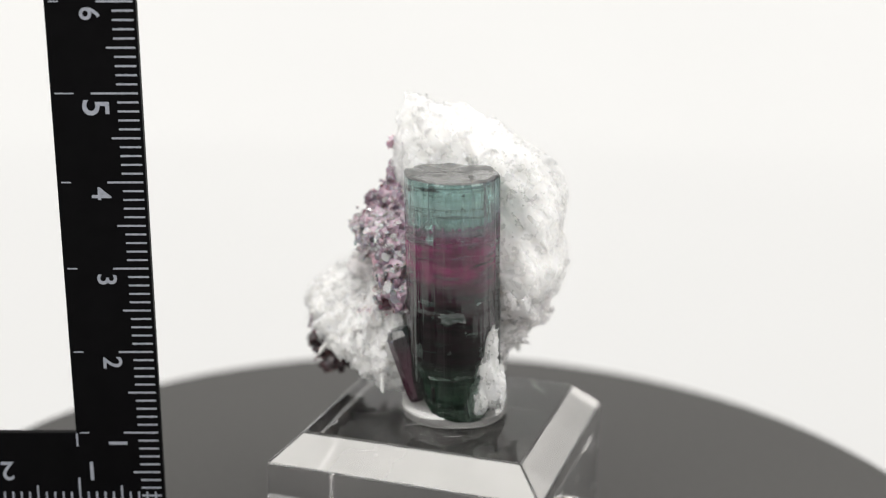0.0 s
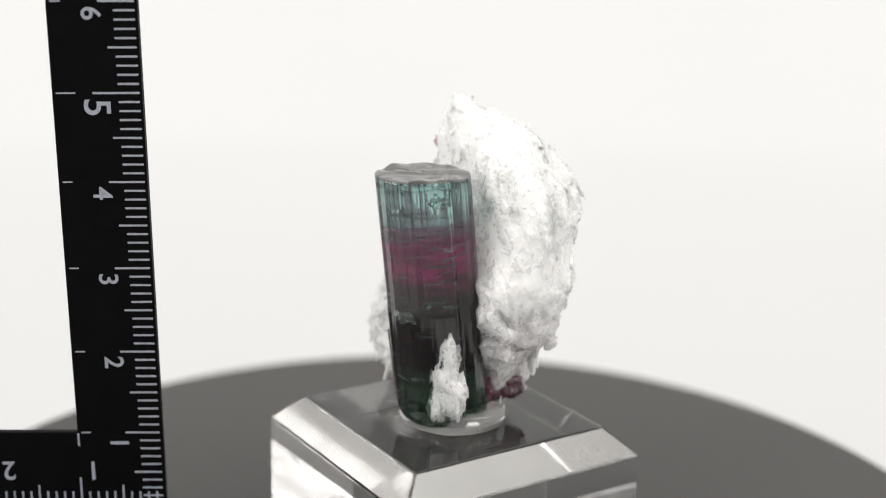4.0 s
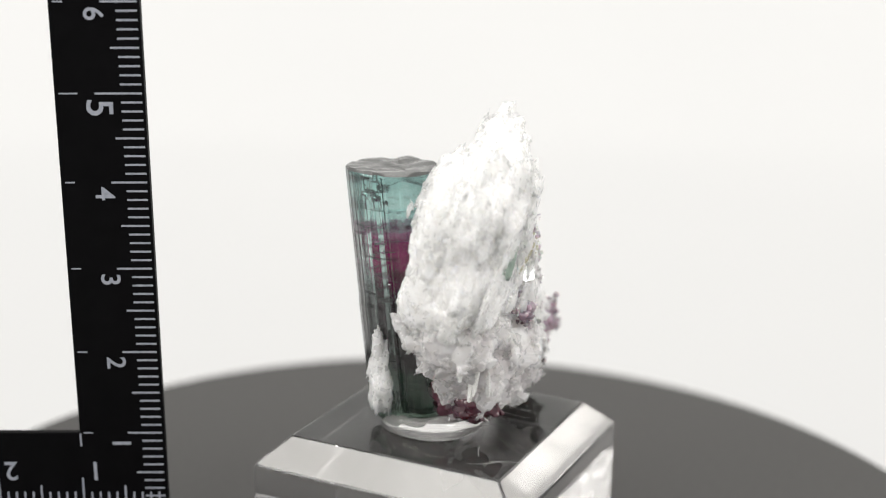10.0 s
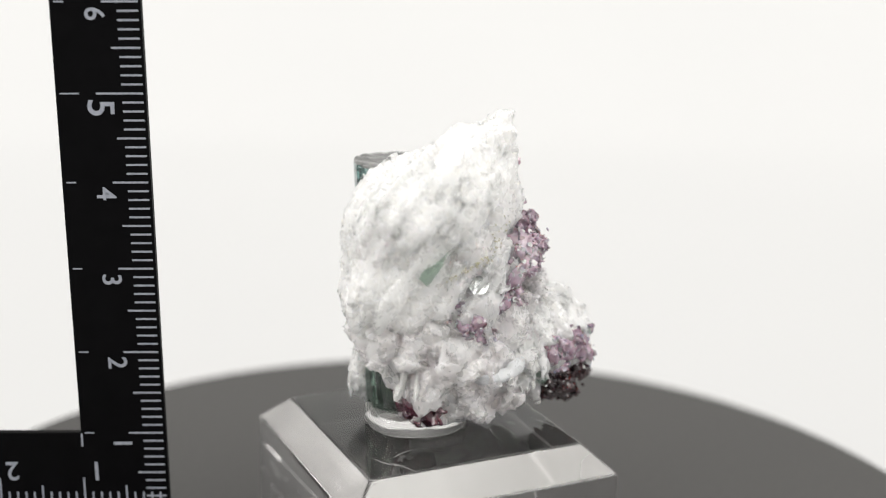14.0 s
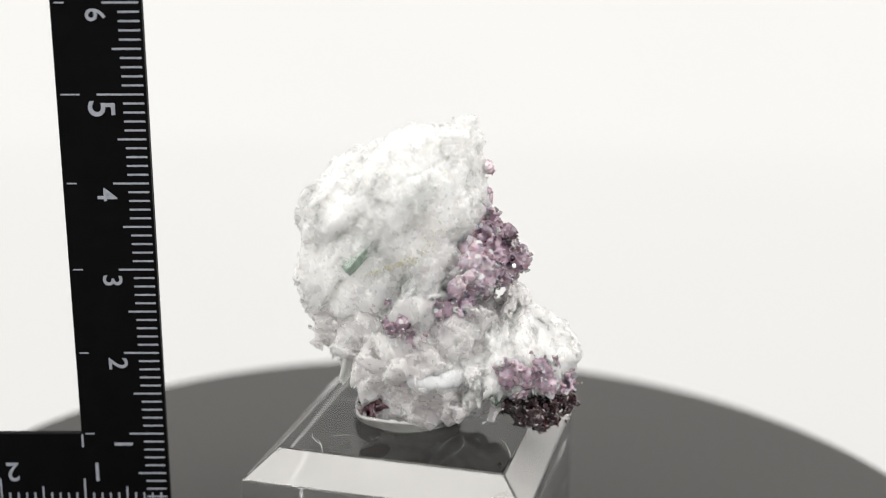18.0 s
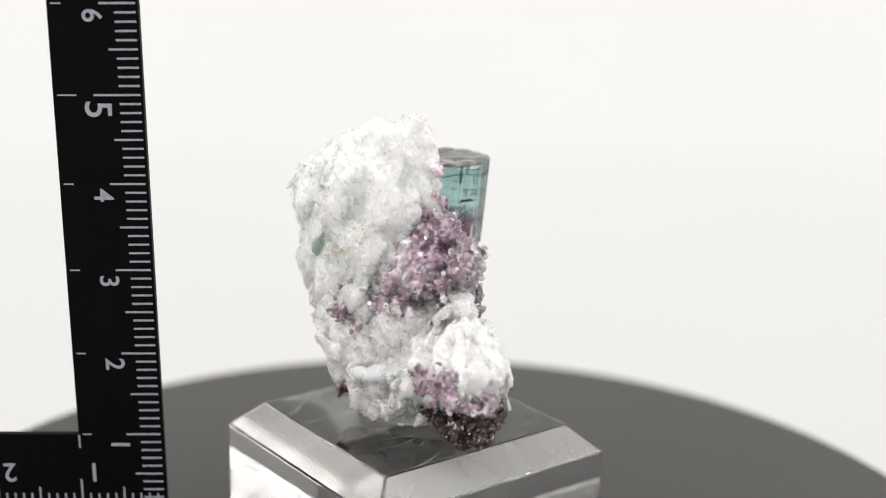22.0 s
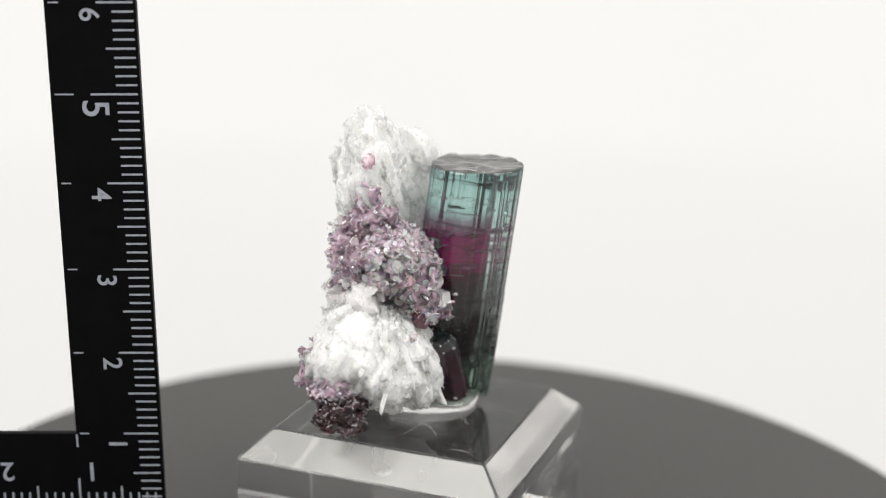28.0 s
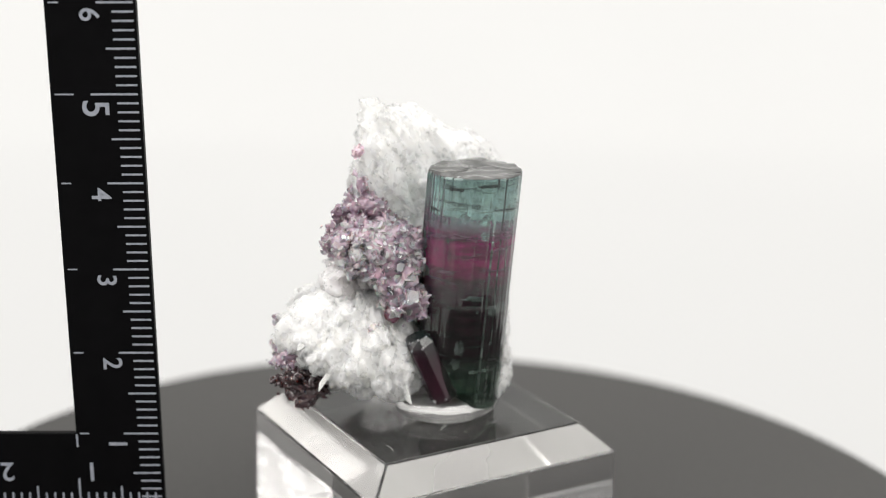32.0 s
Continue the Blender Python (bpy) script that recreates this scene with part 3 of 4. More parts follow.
# ---- mica ----
mica_bed = net_part("mica_bed", rock([
    blob(-0.54, 0.66, 3.83, 0.14, 0.16, 0.16),
    blob(-0.52, 0.72, 4.05, 0.08, 0.10, 0.14),
    blob(-0.79, 0.71, 3.54, 0.15, 0.13, 0.14, (-22, -36, 36)),
    blob(-0.44, 0.76, 3.50, 0.37, 0.34, 0.34, (11, 23, 23)),
    blob(-0.55, 0.31, 3.40, 0.14, 0.19, 0.14, (52, -27, 35)),
    blob(-0.40, 0.41, 3.40, 0.35, 0.45, 0.35, (51, 39, 85)),
    blob(-0.12, 0.31, 3.37, 0.23, 0.23, 0.25, (18, -70, 8)),
    blob(-0.16, 0.91, 3.23, 0.12, 0.18, 0.12, (54, 58, 72)),
    blob(-0.04, 0.84, 3.15, 0.29, 0.13, 0.14, (11, 36, -18)),
    blob(-0.07, 0.46, 3.11, 0.28, 0.35, 0.28, (23, -8, 13)),
    blob(-0.40, 0.17, 3.00, 0.21, 0.21, 0.25, (-18, 14, 29)),
    blob(-0.37, -0.06, 2.86, 0.16, 0.13, 0.13),
    blob(-0.02, 1.02, 3.02, 0.28, 0.11, 0.11, (0, -18, 0)),
    blob(0.36, 1.08, 2.80, 0.20, 0.10, 0.10, (0, -24, 0)),
], 0.026, mica_rough, blend=0.06), MICA_BED, specimen, "lilac mica aggregate")


def flake_mesh(seed):
    """A little book of six-sided plates, unit radius, lying in xy."""
    rnd = random.Random(seed)
    n = rnd.choice((5, 6, 6, 6, 7))
    pts = [(math.cos(6.283 * i / n) * rnd.uniform(0.82, 1.08), math.sin(6.283 * i / n) * rnd.uniform(0.82, 1.08)) for i in range(n)]
    verts, faces, z = [], [], -0.12
    for k in range(rnd.choice((1, 2, 2, 3))):
        t, g, dx, dy = rnd.uniform(0.06, 0.14), rnd.uniform(0.72, 1.0), rnd.uniform(-0.16, 0.16), rnd.uniform(-0.16, 0.16)
        o = len(verts)
        verts += [(x * g + dx, y * g + dy, z) for x, y in pts] + [(x * g * 0.95 + dx, y * g * 0.95 + dy, z + t) for x, y in pts]
        faces += [tuple(o + i for i in range(n))[::-1], tuple(o + i for i in range(n, 2 * n))] + [(o + i, o + (i + 1) % n, o + n + (i + 1) % n, o + n + i) for i in range(n)]
        z += t + 0.02
    return verts, faces


FLAKES = [flake_mesh(k) for k in range(9)]


def scatter_flakes(source, count, size, mat, label, seed, keep=None, tilt=1.0, singles=0, name="mica_flake"):
    """Small mica plates, or flakes standing for glints, bristling from the surface of another part; some as pieces of
    their own.
    """
    rnd = random.Random(seed)
    me = source.data
    verts, faces = [], []
    spots = []
    tries = 0
    while len(spots) < count + singles and tries < 60000:
        tries += 1
        v = me.vertices[rnd.randrange(len(me.vertices))]
        if keep is None or keep(v.co / CM):
            spots.append((v.co.copy(), v.normal.copy()))
    shared = []
    for k in range(6):
        fv, ff = FLAKES[k]
        shared.append(mesh_from("mica_flake", fv, ff, mat))
    for n, (co, no) in enumerate(spots):
        axis = (no + Vector((rnd.gauss(0, tilt), rnd.gauss(0, tilt), rnd.gauss(0, tilt)))).normalized()
        s = (size[0] + (size[1] - size[0]) * rnd.random() ** 1.8) * CM * (1.35 if n < singles else 1)
        m = Matrix.Translation(co + no * s * 0.12) @ axis.to_track_quat("Z", "Y").to_matrix().to_4x4() @ Matrix.Rotation(rnd.uniform(0, 6.3), 4, "Z") @ Matrix.Diagonal((s, s * rnd.uniform(0.7, 1), s, 1))
        if n < singles:
            part_mesh(name, shared[n % 6], source, "", m)
            continue
        fv, ff = FLAKES[rnd.randrange(9)]
        o = len(verts)
        verts += [m @ Vector(v) for v in fv]
        faces += [tuple(i + o for i in f) for f in ff]
    ob = part_mesh("mica_glint_coating", mesh_from("mica_glint_coating", verts, faces, mat), source, label)
    tagged(ob, kind="stuff")
    return ob


scatter_flakes(mica_bed, 2100, (0.014, 0.050), MICA, "lilac mica plates", 1, lambda c: c.y > 0.22 or c.z > 3.3, singles=150)
scatter_flakes(mica_bed, 420, (0.018, 0.060), MICA_PALE, "pale pink mica plates", 6, lambda c: c.x < -0.52 and 0.15 < c.y < 0.85 and c.z < 3.8, singles=70)
scatter_flakes(mica_bed, 750, (0.020, 0.068), MICA_GREY, "silvery grey mica plates", 2, lambda c: c.y < 0.45 and c.z < 3.6, singles=130)

scatter_flakes(mica_bed, 260, (0.012, 0.040), FRACTURE, "glinting mica plates", 9, singles=30)

dark = net_part("dark_mica", rock([
    blob(-1.13, 0.95, 1.80, 0.25, 0.24, 0.19),
    blob(-1.32, 0.95, 2.00, 0.20, 0.20, 0.14),
    blob(-0.95, 1.05, 1.94, 0.20, 0.16, 0.14),
], 0.026, mica_rough, blend=0.05), DARK_MICA, specimen, "glittering dark brown mica")
scatter_flakes(dark, 40, (0.012, 0.03), FRACTURE, "glinting mica plates", 10)
scatter_flakes(dark, 700, (0.02, 0.04), DARK_MICA, "dark brown mica plates", 3, singles=60)

lower_mica = net_part("lower_mica", rock([
    blob(-1.10, 1.26, 2.33, 0.18, 0.14, 0.19),
    blob(-0.82, 1.16, 2.30, 0.14, 0.12, 0.20),
    blob(-1.44, 0.98, 2.16, 0.12, 0.16, 0.12),
], 0.026, mica_rough, blend=0.05), MICA_BED, specimen, "pinkish lilac mica aggregate")
scatter_flakes(lower_mica, 700, (0.014, 0.040), MICA, "pinkish lilac mica plates", 4, singles=40)

spot = net_part("pink_mica_spot", rock([blob(-0.52, 0.73, 4.555, 0.045, 0.06, 0.065)], 0.02, lambda p: 0.05 * fbm(p * 12, 2)), PINK, specimen, "small pink mica cluster")
scatter_flakes(spot, 60, (0.02, 0.036), PINK, "pink mica plates", 5)


for name, label, mat, c, r, seed in (
        ("pink_mica_patch", "pale pink mica on the albite fan", MICA_PALE, (-0.80, 0.22, 2.52), 0.11, 21), ("rose_nodule", "rounded dark rose crystal between the mica plates", ROSE, (-0.56, 0.11, 2.74), 0.095, 22),
        ("pink_nodule", "small rounded pink crystal in the mica", PINK, (-0.64, 0.28, 3.23), 0.085, 23)):
    knob = net_part(name, rock([blob(*c, r, r, r)], 0.018, lambda p: 0.06 * fbm(p * 11, 2), blend=0.04), mat, specimen, label)
    if name != "rose_nodule":
        scatter_flakes(knob, 60, (0.02, 0.045), mat, label, seed)


# ---- albite blades standing proud of the slab ----
def blade_mesh(seed, mat):
    """A flat-sided lath of unit size along z with a slanting, stepped end at both tips."""
    rnd = random.Random(seed)
    verts, faces = [], []
    for lath in range(3):
        x0, y0, w, d = rnd.uniform(-0.26, 0.26), rnd.uniform(-0.2, 0.2), rnd.uniform(0.3, 0.5), rnd.uniform(0.4, 0.6)
        lo, hi = rnd.uniform(-0.5, -0.3), rnd.uniform(0.3, 0.5)
        o = len(verts)
        for z, g, slant in ((lo, 0.72, -0.08), (lo + 0.07, 1.0, -0.06), (0.0, 1.0, 0.0), (hi - 0.07, 0.98, 0.06), (hi, 0.70, 0.08)):
            for i, (a, b) in enumerate(((-1, -0.6), (-0.6, -1), (0.6, -1), (1, -0.6), (1, 0.6), (0.6, 1), (-0.6, 1), (-1, 0.6))):
                verts.append((x0 + a * w * 0.5 * g * rnd.uniform(0.92, 1.05), y0 + b * d * 0.5 * g * rnd.uniform(0.92, 1.05), z + slant * a))
        for k in range(4):
            for i in range(8):
                j = (i + 1) % 8
                faces.append((o + k * 8 + i, o + k * 8 + j, o + (k + 1) * 8 + j, o + (k + 1) * 8 + i))
        faces.append(tuple(o + i for i in range(8))[::-1])
        faces.append(tuple(o + 32 + i for i in range(8)))
    return mesh_from("albite_blade", verts, faces, mat)


ALBITE_BLADE = mat_albite("albite_blades", (0.90, 0.905, 0.89), (0.84, 0.845, 0.83), 0.0, 0.30)
BLADES = [blade_mesh(k, ALBITE_BLADE) for k in range(8)]


def blade(x, y, z, length, width, thick, parent, lean=0.0, k=0, axes=None):
    """A single lath with its middle at x, y, z."""
    rnd = random.Random(int(1000 * (x + 3 * y + 7 * z)))
    m = Matrix.Translation(Vector((x, y, z)) * CM) @ (axes or FRAME3).to_4x4() @ pose(0, 0, 0, rnd.gauss(0, 5), rnd.gauss(0, 7) + lean, rnd.gauss(0, 12)) @ Matrix.Diagonal((width * CM, thick * CM, length * CM, 1))
    return part_mesh("albite_blade", BLADES[k % 8], parent, "", m)


def laid_blade(co, no, along, length, width, thick, parent, k, sink):
    """A lath lying along the surface, sunk into it by the given depth."""
    z = (along - no * along.dot(no) * 0.92).normalized()
    x = z.cross(no).normalized()
    axes = Matrix((x, x.cross(z) * -1, z)).transposed()
    c = co / CM - no * sink
    return blade(c.x, c.y, c.z, length, width, thick, parent, k=k, axes=axes)


def scatter_blades(source, count, seed, along, chance, length, width, thick, sink):
    rnd = random.Random(seed)
    made, verts = 0, source.data.vertices
    while made < count:
        v = verts[rnd.randrange(len(verts))]
        if rnd.random() < chance(v.co / CM, v.normal):
            laid_blade(v.co, v.normal, along(v.co / CM), rnd.uniform(*length), rnd.uniform(*width), rnd.uniform(*thick), source, made, sink)
            made += 1


# short laths along the fan
scatter_blades(fan, 36, 78, lambda c: (c - APEX).normalized(), lambda c, n: 1.0 * (c.z < 2.6) * (n.z > -0.5) * (n.z < 0.6), (0.18, 0.32), (0.07, 0.13), (0.05, 0.08), 0.05)
# laths hanging below the slab
DOWN = Matrix((Vector((1, 0, 0)), Vector((0, 1, 0)), Vector((-0.05, 0.0, 1)))).transposed()
for k, (x, y, z, l, w) in enumerate(((1.16, 0.30, 2.62, 0.5, 0.16), (1.16, 0.48, 2.52, 0.6, 0.17), (1.00, 0.64, 2.28, 0.6, 0.18), (0.90, 0.78, 2.26, 0.6, 0.18),
                                     (0.70, 0.92, 2.46, 0.5, 0.18), (1.02, 0.12, 2.66, 0.5, 0.17))):
    blade(x, y, z, l, w, w * 0.7, slab, k=k, axes=DOWN)
# the ragged crest
for k, (x, y, z, l, w) in enumerate(((-0.24, 0.74, 4.76, 0.42, 0.18), (-0.13, 0.72, 4.84, 0.40, 0.18), (-0.03, 0.70, 4.82, 0.40, 0.20), (-0.36, 0.74, 4.68, 0.42, 0.14),
                                     (0.18, 0.76, 4.74, 0.40, 0.20), (0.55, 0.72, 4.48, 0.46, 0.24))):
    blade(x, y, z, l, w, 0.11, slab, k=k)


# ---- the large tourmaline ----
TOP = Vector((0.1745, -0.464, 4.43))
AXIS = Vector((-0.032, -0.1165, 1.0))


def section(r0, seed, flutes=0.012, n=120, notch=False):
    """Rounded many-sided outline with flats of uneven width and fine lengthwise grooves."""
    rnd = random.Random(seed)
    edges, a = [], 0.0
    while a < 2 * math.pi - 0.2:
        edges.append(a)
        a += rnd.uniform(0.22, 0.62)
    out, step = [], 0.0
    for i in range(n):
        a = 2 * math.pi * i / n
        lo = max(e for e in edges if e <= a + 1e-9)
        hi = min([e for e in edges if e > a] + [2 * math.pi])
        flat = math.cos((hi - lo) / 2) / max(0.5, math.cos(a - (lo + hi) / 2))
        if i % 2 == 0:
            step = rnd.uniform(-1, 1) * flutes * 0.6
        r = r0 * (1 + 0.03 * math.cos(3 * (a - 0.4))) * (0.15 + 0.85 * flat) + step
        if notch:
            r -= 0.05 * math.exp(-((a - 6.1) / 0.10) ** 2) + 0.035 * math.exp(-((a - 2.6) / 0.08) ** 2) + 0.03 * math.exp(-((a - 4.3) / 0.06) ** 2)
        out.append((r * math.cos(a), r * math.sin(a)))
    return out


def prism(outline, levels, lower=None, shift=(0, 0)):
    """Outline swept along the crystal axis through the levels (z, scale)."""
    bm = bmesh.new()
    rings = []
    for z, s in levels:
        c = TOP + AXIS * (z - TOP.z) + Vector((*shift, 0))
        ring = []
        for x, y in outline:
            zz = z
            if lower is not None:
                zz = max(z, lower(x, y))
            p = c + AXIS * (zz - z)
            ring.append(bm.verts.new((p.x + x * s, p.y + y * s, zz)))
        rings.append(ring)
    n = len(outline)
    for a, b in zip(rings, rings[1:]):
        for i in range(n):
            j = (i + 1) % n
            bm.faces.new((a[i], a[j], b[j], b[i]))
    bm.faces.new(rings[0][::-1])
    bm.faces.new(rings[-1])
    bmesh.ops.recalc_face_normals(bm, faces=bm.faces[:])
    return bm


def broken_foot(x, y):
    return 1.62 - 0.25 * x + 0.16 * y + 0.35 * max(0, -x - 0.2) + 0.05 * noise.noise(Vector((x * 6, y * 6, 0)))


crystal = part("tourmaline_crystal", cm_scale(prism(section(0.552, 4, 0.0055, 180, True), [(1.40, 0.93), (1.55, 0.97), (1.9, 0.99), (2.85, 1.0), (2.9, 0.985), (3.9, 0.985), (4.39, 0.985), (4.415, 0.97)], broken_foot)), GEM_SHELL, specimen, "clear teal-rimmed tourmaline prism with fine grooves")
part("crystal_core", cm_scale(prism([(1.36 * x, 1.08 * y) for x, y in section(0.29, 9, 0.008, 60)], [(1.50, 0.8), (1.7, 1.0), (2.2, 1.08), (2.6, 1.08), (2.9, 1.06), (3.2, 1.03), (3.4, 1.0), (3.74, 0.98), (3.9, 0.96), (3.93, 0.9)], lambda x, y: broken_foot(x, y) + 0.05, (0.0, 0.12))), GEM_CORE, crystal, "magenta core darkening to purple below")


def fracture(x, y, z, w, h, facing, mat, seed, tilt=0.0):
    """A crumpled crack plane inside the crystal, facing outwards by the given angle."""
    rnd = random.Random(seed)
    bm = bmesh.new()
    n = 9 if w * h > 0.006 else 5
    grid = [[None] * n for _ in range(n)]
    for i in range(n):
        for j in range(n):
            u, v = i / (n - 1) - 0.5, j / (n - 1) - 0.5
            edge = 1 - 0.35 * noise.noise(Vector((u * 4 + seed, v * 4, 0)))
            grid[i][j] = bm.verts.new((u * w * edge, 0.24 * min(w, h) * noise.noise(Vector((u * 6, v * 6, seed))), v * h * edge + 0.2 * h * noise.noise(Vector((u * 3, seed, 0)))))
    for i in range(n - 1):
        for j in range(n - 1):
            u, v = (i + 0.5) / (n - 1) - 0.5, (j + 0.5) / (n - 1) - 0.5
            if u * u + v * v < 0.20 + rnd.uniform(-0.07, 0.07):
                bm.faces.new((grid[i][j], grid[i + 1][j], grid[i + 1][j + 1], grid[i][j + 1]))
    bmesh.ops.delete(bm, geom=[q for q in bm.verts if not q.link_faces], context="VERTS")
    bmesh.ops.solidify(bm, geom=bm.faces[:], thickness=0.004)
    ob = part("fracture", cm_scale(bm), mat, crystal)
    ob.matrix_basis = pose(x * CM, y * CM, z * CM, tilt, 0, facing + 90)
    return ob


def inside(angle, z, depth):
    """A point that far under the crystal's surface, at the angle round its axis."""
    c = TOP + AXIS * (z - TOP.z)
    r = 0.52 - depth
    return c.x + r * math.cos(radians(angle)), c.y + r * math.sin(radians(angle)), z


def mat_veil(name, col, cover):
    """A healed crack: patches of tiny bubbles on clear crystal."""
    m, nt, p = material(name)
    n = noise_node(nt, 420, 6, 0.65)
    p.inputs["Base Color"].default_value = (*col, 1)
    p.inputs["Roughness"].default_value = 0.25
    tr = nt.nodes.new("ShaderNodeBsdfTransparent")
    fac = ramp(nt, n.outputs[0], [(0.44, (0.0,) * 3), (0.62, (cover,) * 3)])
    mx = nt.nodes.new("ShaderNodeMixShader")
    link(nt, fac.outputs[0], mx.inputs[0])
    link(nt, tr.outputs[0], mx.inputs[1])
    link(nt, p.outputs[0], mx.inputs[2])
    link(nt, mx.outputs[0], nt.nodes["Material Output"].inputs["Surface"])
    return m


def veil(z, r, wave, slope, mat, seed):
    """A wavy, nearly level sheet across the crystal between its core and its rim."""
    bm = bmesh.new()
    c = TOP + AXIS * (z - TOP.z)
    rings, n = [], 48
    for f in (0.55, 0.75, 0.9, 1.0):
        ring = []
        for i in range(n):
            a = 2 * math.pi * i / n
            x, y = r * f * math.cos(a), r * f * math.sin(a)
            dz = wave * noise.noise(Vector((x * 3.2 + seed, y * 3.2, seed * 0.7))) + slope * x
            ring.append(bm.verts.new((c.x + x, c.y + y, z + dz)))
        rings.append(ring)
    for a, b in zip(rings, rings[1:]):
        for i in range(n):
            j = (i + 1) % n
            bm.faces.new((a[i], a[j], b[j], b[i]))
    bmesh.ops.solidify(bm, geom=bm.faces[:], thickness=0.004)
    return part("veil", cm_scale(bm), mat, crystal)


VEIL_PINK = mat_veil("pink_veil", (0.62, 0.22, 0.42), 0.75)
VEIL_GREY = mat_veil("grey_veil", (0.30, 0.30, 0.31), 0.75)
VEIL_DARK = mat_veil("dark_veil", (0.03, 0.04, 0.04), 0.55)
for k, (z, slope, mat) in enumerate(((3.78, 0.05, VEIL_PINK), (3.66, -0.05, VEIL_PINK), (3.52, 0.08, VEIL_PINK), (3.44, -0.06, VEIL_DARK), (3.33, 0.04, VEIL_PINK), (3.18, 0.10, VEIL_PINK), (3.05, -0.04, VEIL_DARK),
                                     (2.92, 0.12, VEIL_GREY), (2.74, -0.08, VEIL_DARK), (2.52, 0.06, VEIL_GREY), (2.20, -0.10, VEIL_GREY), (2.08, 0.14, VEIL_GREY), (4.30, 0.03, VEIL_DARK), (4.02, -0.05, VEIL_DARK))):
    veil(z, 0.50, 0.10, slope, mat, k + 1)

for n, (angle, z, depth, w, h, bright, tilt) in enumerate((
        (-92, 2.82, 0.05, 0.30, 0.17, 1, 20), (-122, 3.92, 0.06, 0.11, 0.16, 1, 0), (-120, 3.74, 0.06, 0.09, 0.12, 1, 10), (-28, 4.18, 0.08, 0.26, 0.17, 1, 25), (-8, 4.27, 0.06, 0.2, 0.12, 1, 10),
        (-55, 3.80, 0.05, 0.14, 0.05, 0, 60), (-48, 3.02, 0.06, 0.24, 0.08, 0, 60), (-150, 3.95, 0.07, 0.13, 0.15, 1, 15), (-128, 2.98, 0.06, 0.22, 0.10, 1, 40), (-140, 2.35, 0.05, 0.12, 0.22, 1, 10),
        (-143, 2.15, 0.05, 0.12, 0.16, 1, 20), (-70, 2.08, 0.05, 0.34, 0.09, 1, 55), (-110, 2.05, 0.05, 0.30, 0.08, 1, 50), (160, 4.0, 0.06, 0.2, 0.08, 0, 55), (-165, 4.28, 0.05, 0.22, 0.08, 0, 55),
        (-120, 4.33, 0.05, 0.26, 0.07, 0, 50), (-20, 3.62, 0.08, 0.16, 0.08, 1, 60), (-60, 2.62, 0.07, 0.2, 0.08, 1, 65))):
    fracture(*inside(angle, z, depth), w, h, angle, FRACTURE if bright else FRACTURE_DARK, n, tilt)
# small glints and hair cracks all along the prism
crumbs = random.Random(31)
for n in range(46):
    angle, z = crumbs.uniform(-190, 20), crumbs.uniform(1.85, 3.2) if n % 4 else crumbs.uniform(3.2, 4.35)
    flat_crack = crumbs.random() < 0.55
    w, h = (crumbs.uniform(0.05, 0.16), crumbs.uniform(0.005, 0.012)) if flat_crack else (crumbs.uniform(0.02, 0.05), crumbs.uniform(0.02, 0.06))
    fracture(*inside(angle, z, crumbs.uniform(0.02, 0.06)), w, h, angle, FRACTURE_DARK if crumbs.random() < (0.5 if z > 3.3 else 0.2) else FRACTURE, 40 + n, crumbs.uniform(0, 50))



def crystal_cap():
    bm = bmesh.new()
    out = section(0.542, 4, 0.0055, 180, True)
    rings = []
    for k, s in enumerate((1.0, 0.975, 0.9, 0.8, 0.7, 0.6, 0.5, 0.4, 0.3, 0.2, 0.1, 0.0)):
        if s == 0:
            rings.append([bm.verts.new((TOP.x, TOP.y, 4.435))])
            continue
        ring = []
        for x, y in out:
            z = 4.416 if k == 0 else 4.43 + 0.026 * noise.noise(Vector((x * s * 5, y * s * 5, 1))) + (0.009 if y * s > 0.10 + 0.3 * x * s else 0) + (0.012 if x * s > 0.22 else 0)
            ring.append(bm.verts.new((TOP.x + x * s, TOP.y + y * s, z)))
        rings.append(ring)
    n = len(out)
    for a, b in zip(rings, rings[1:]):
        for i in range(n):
            j = (i + 1) % n
            if len(b) == 1:
                bm.faces.new((a[i], a[j], b[0]))
            else:
                bm.faces.new((a[i], a[j], b[j], b[i]))
    return bm


part("termination", cm_scale(crystal_cap()), GEM_TOP, crystal, "flat grey broken crystal end")


# ---- smaller crystals ----
def shard_crystal(name, base, tip, r, mat, label, seed, sides=6):
    a, b = Vector(base), Vector(tip)
    d = (b - a)
    rot = d.to_track_quat("Z", "Y").to_matrix()
    rnd = random.Random(seed)
    out = [(math.cos(6.283 * i / sides) * rnd.uniform(0.8, 1.1), math.sin(6.283 * i / sides) * rnd.uniform(0.8, 1.1)) for i in range(sides)]
    bm = bmesh.new()
    rings = []
    for t, s in ((0, 0.9), (0.08, 1), (0.9, 0.97), (1.0, 0.7)):
        rings.append([bm.verts.new(a + rot @ Vector((x * r * s, y * r * s, d.length * t + rnd.uniform(-0.02, 0.02)))) for x, y in out])
    for p, q in zip(rings, rings[1:]):
        for i in range(sides):
            j = (i + 1) % sides
            bm.faces.new((p[i], p[j], q[j], q[i]))
    bm.faces.new(rings[0][::-1])
    bm.faces.new(rings[-1])
    bmesh.ops.recalc_face_normals(bm, faces=bm.faces[:])
    bmesh.ops.bevel(bm, geom=bm.edges[:], offset=r * 0.03, segments=1, affect="EDGES")
    return part(name, cm_scale(bm), mat, specimen, label)


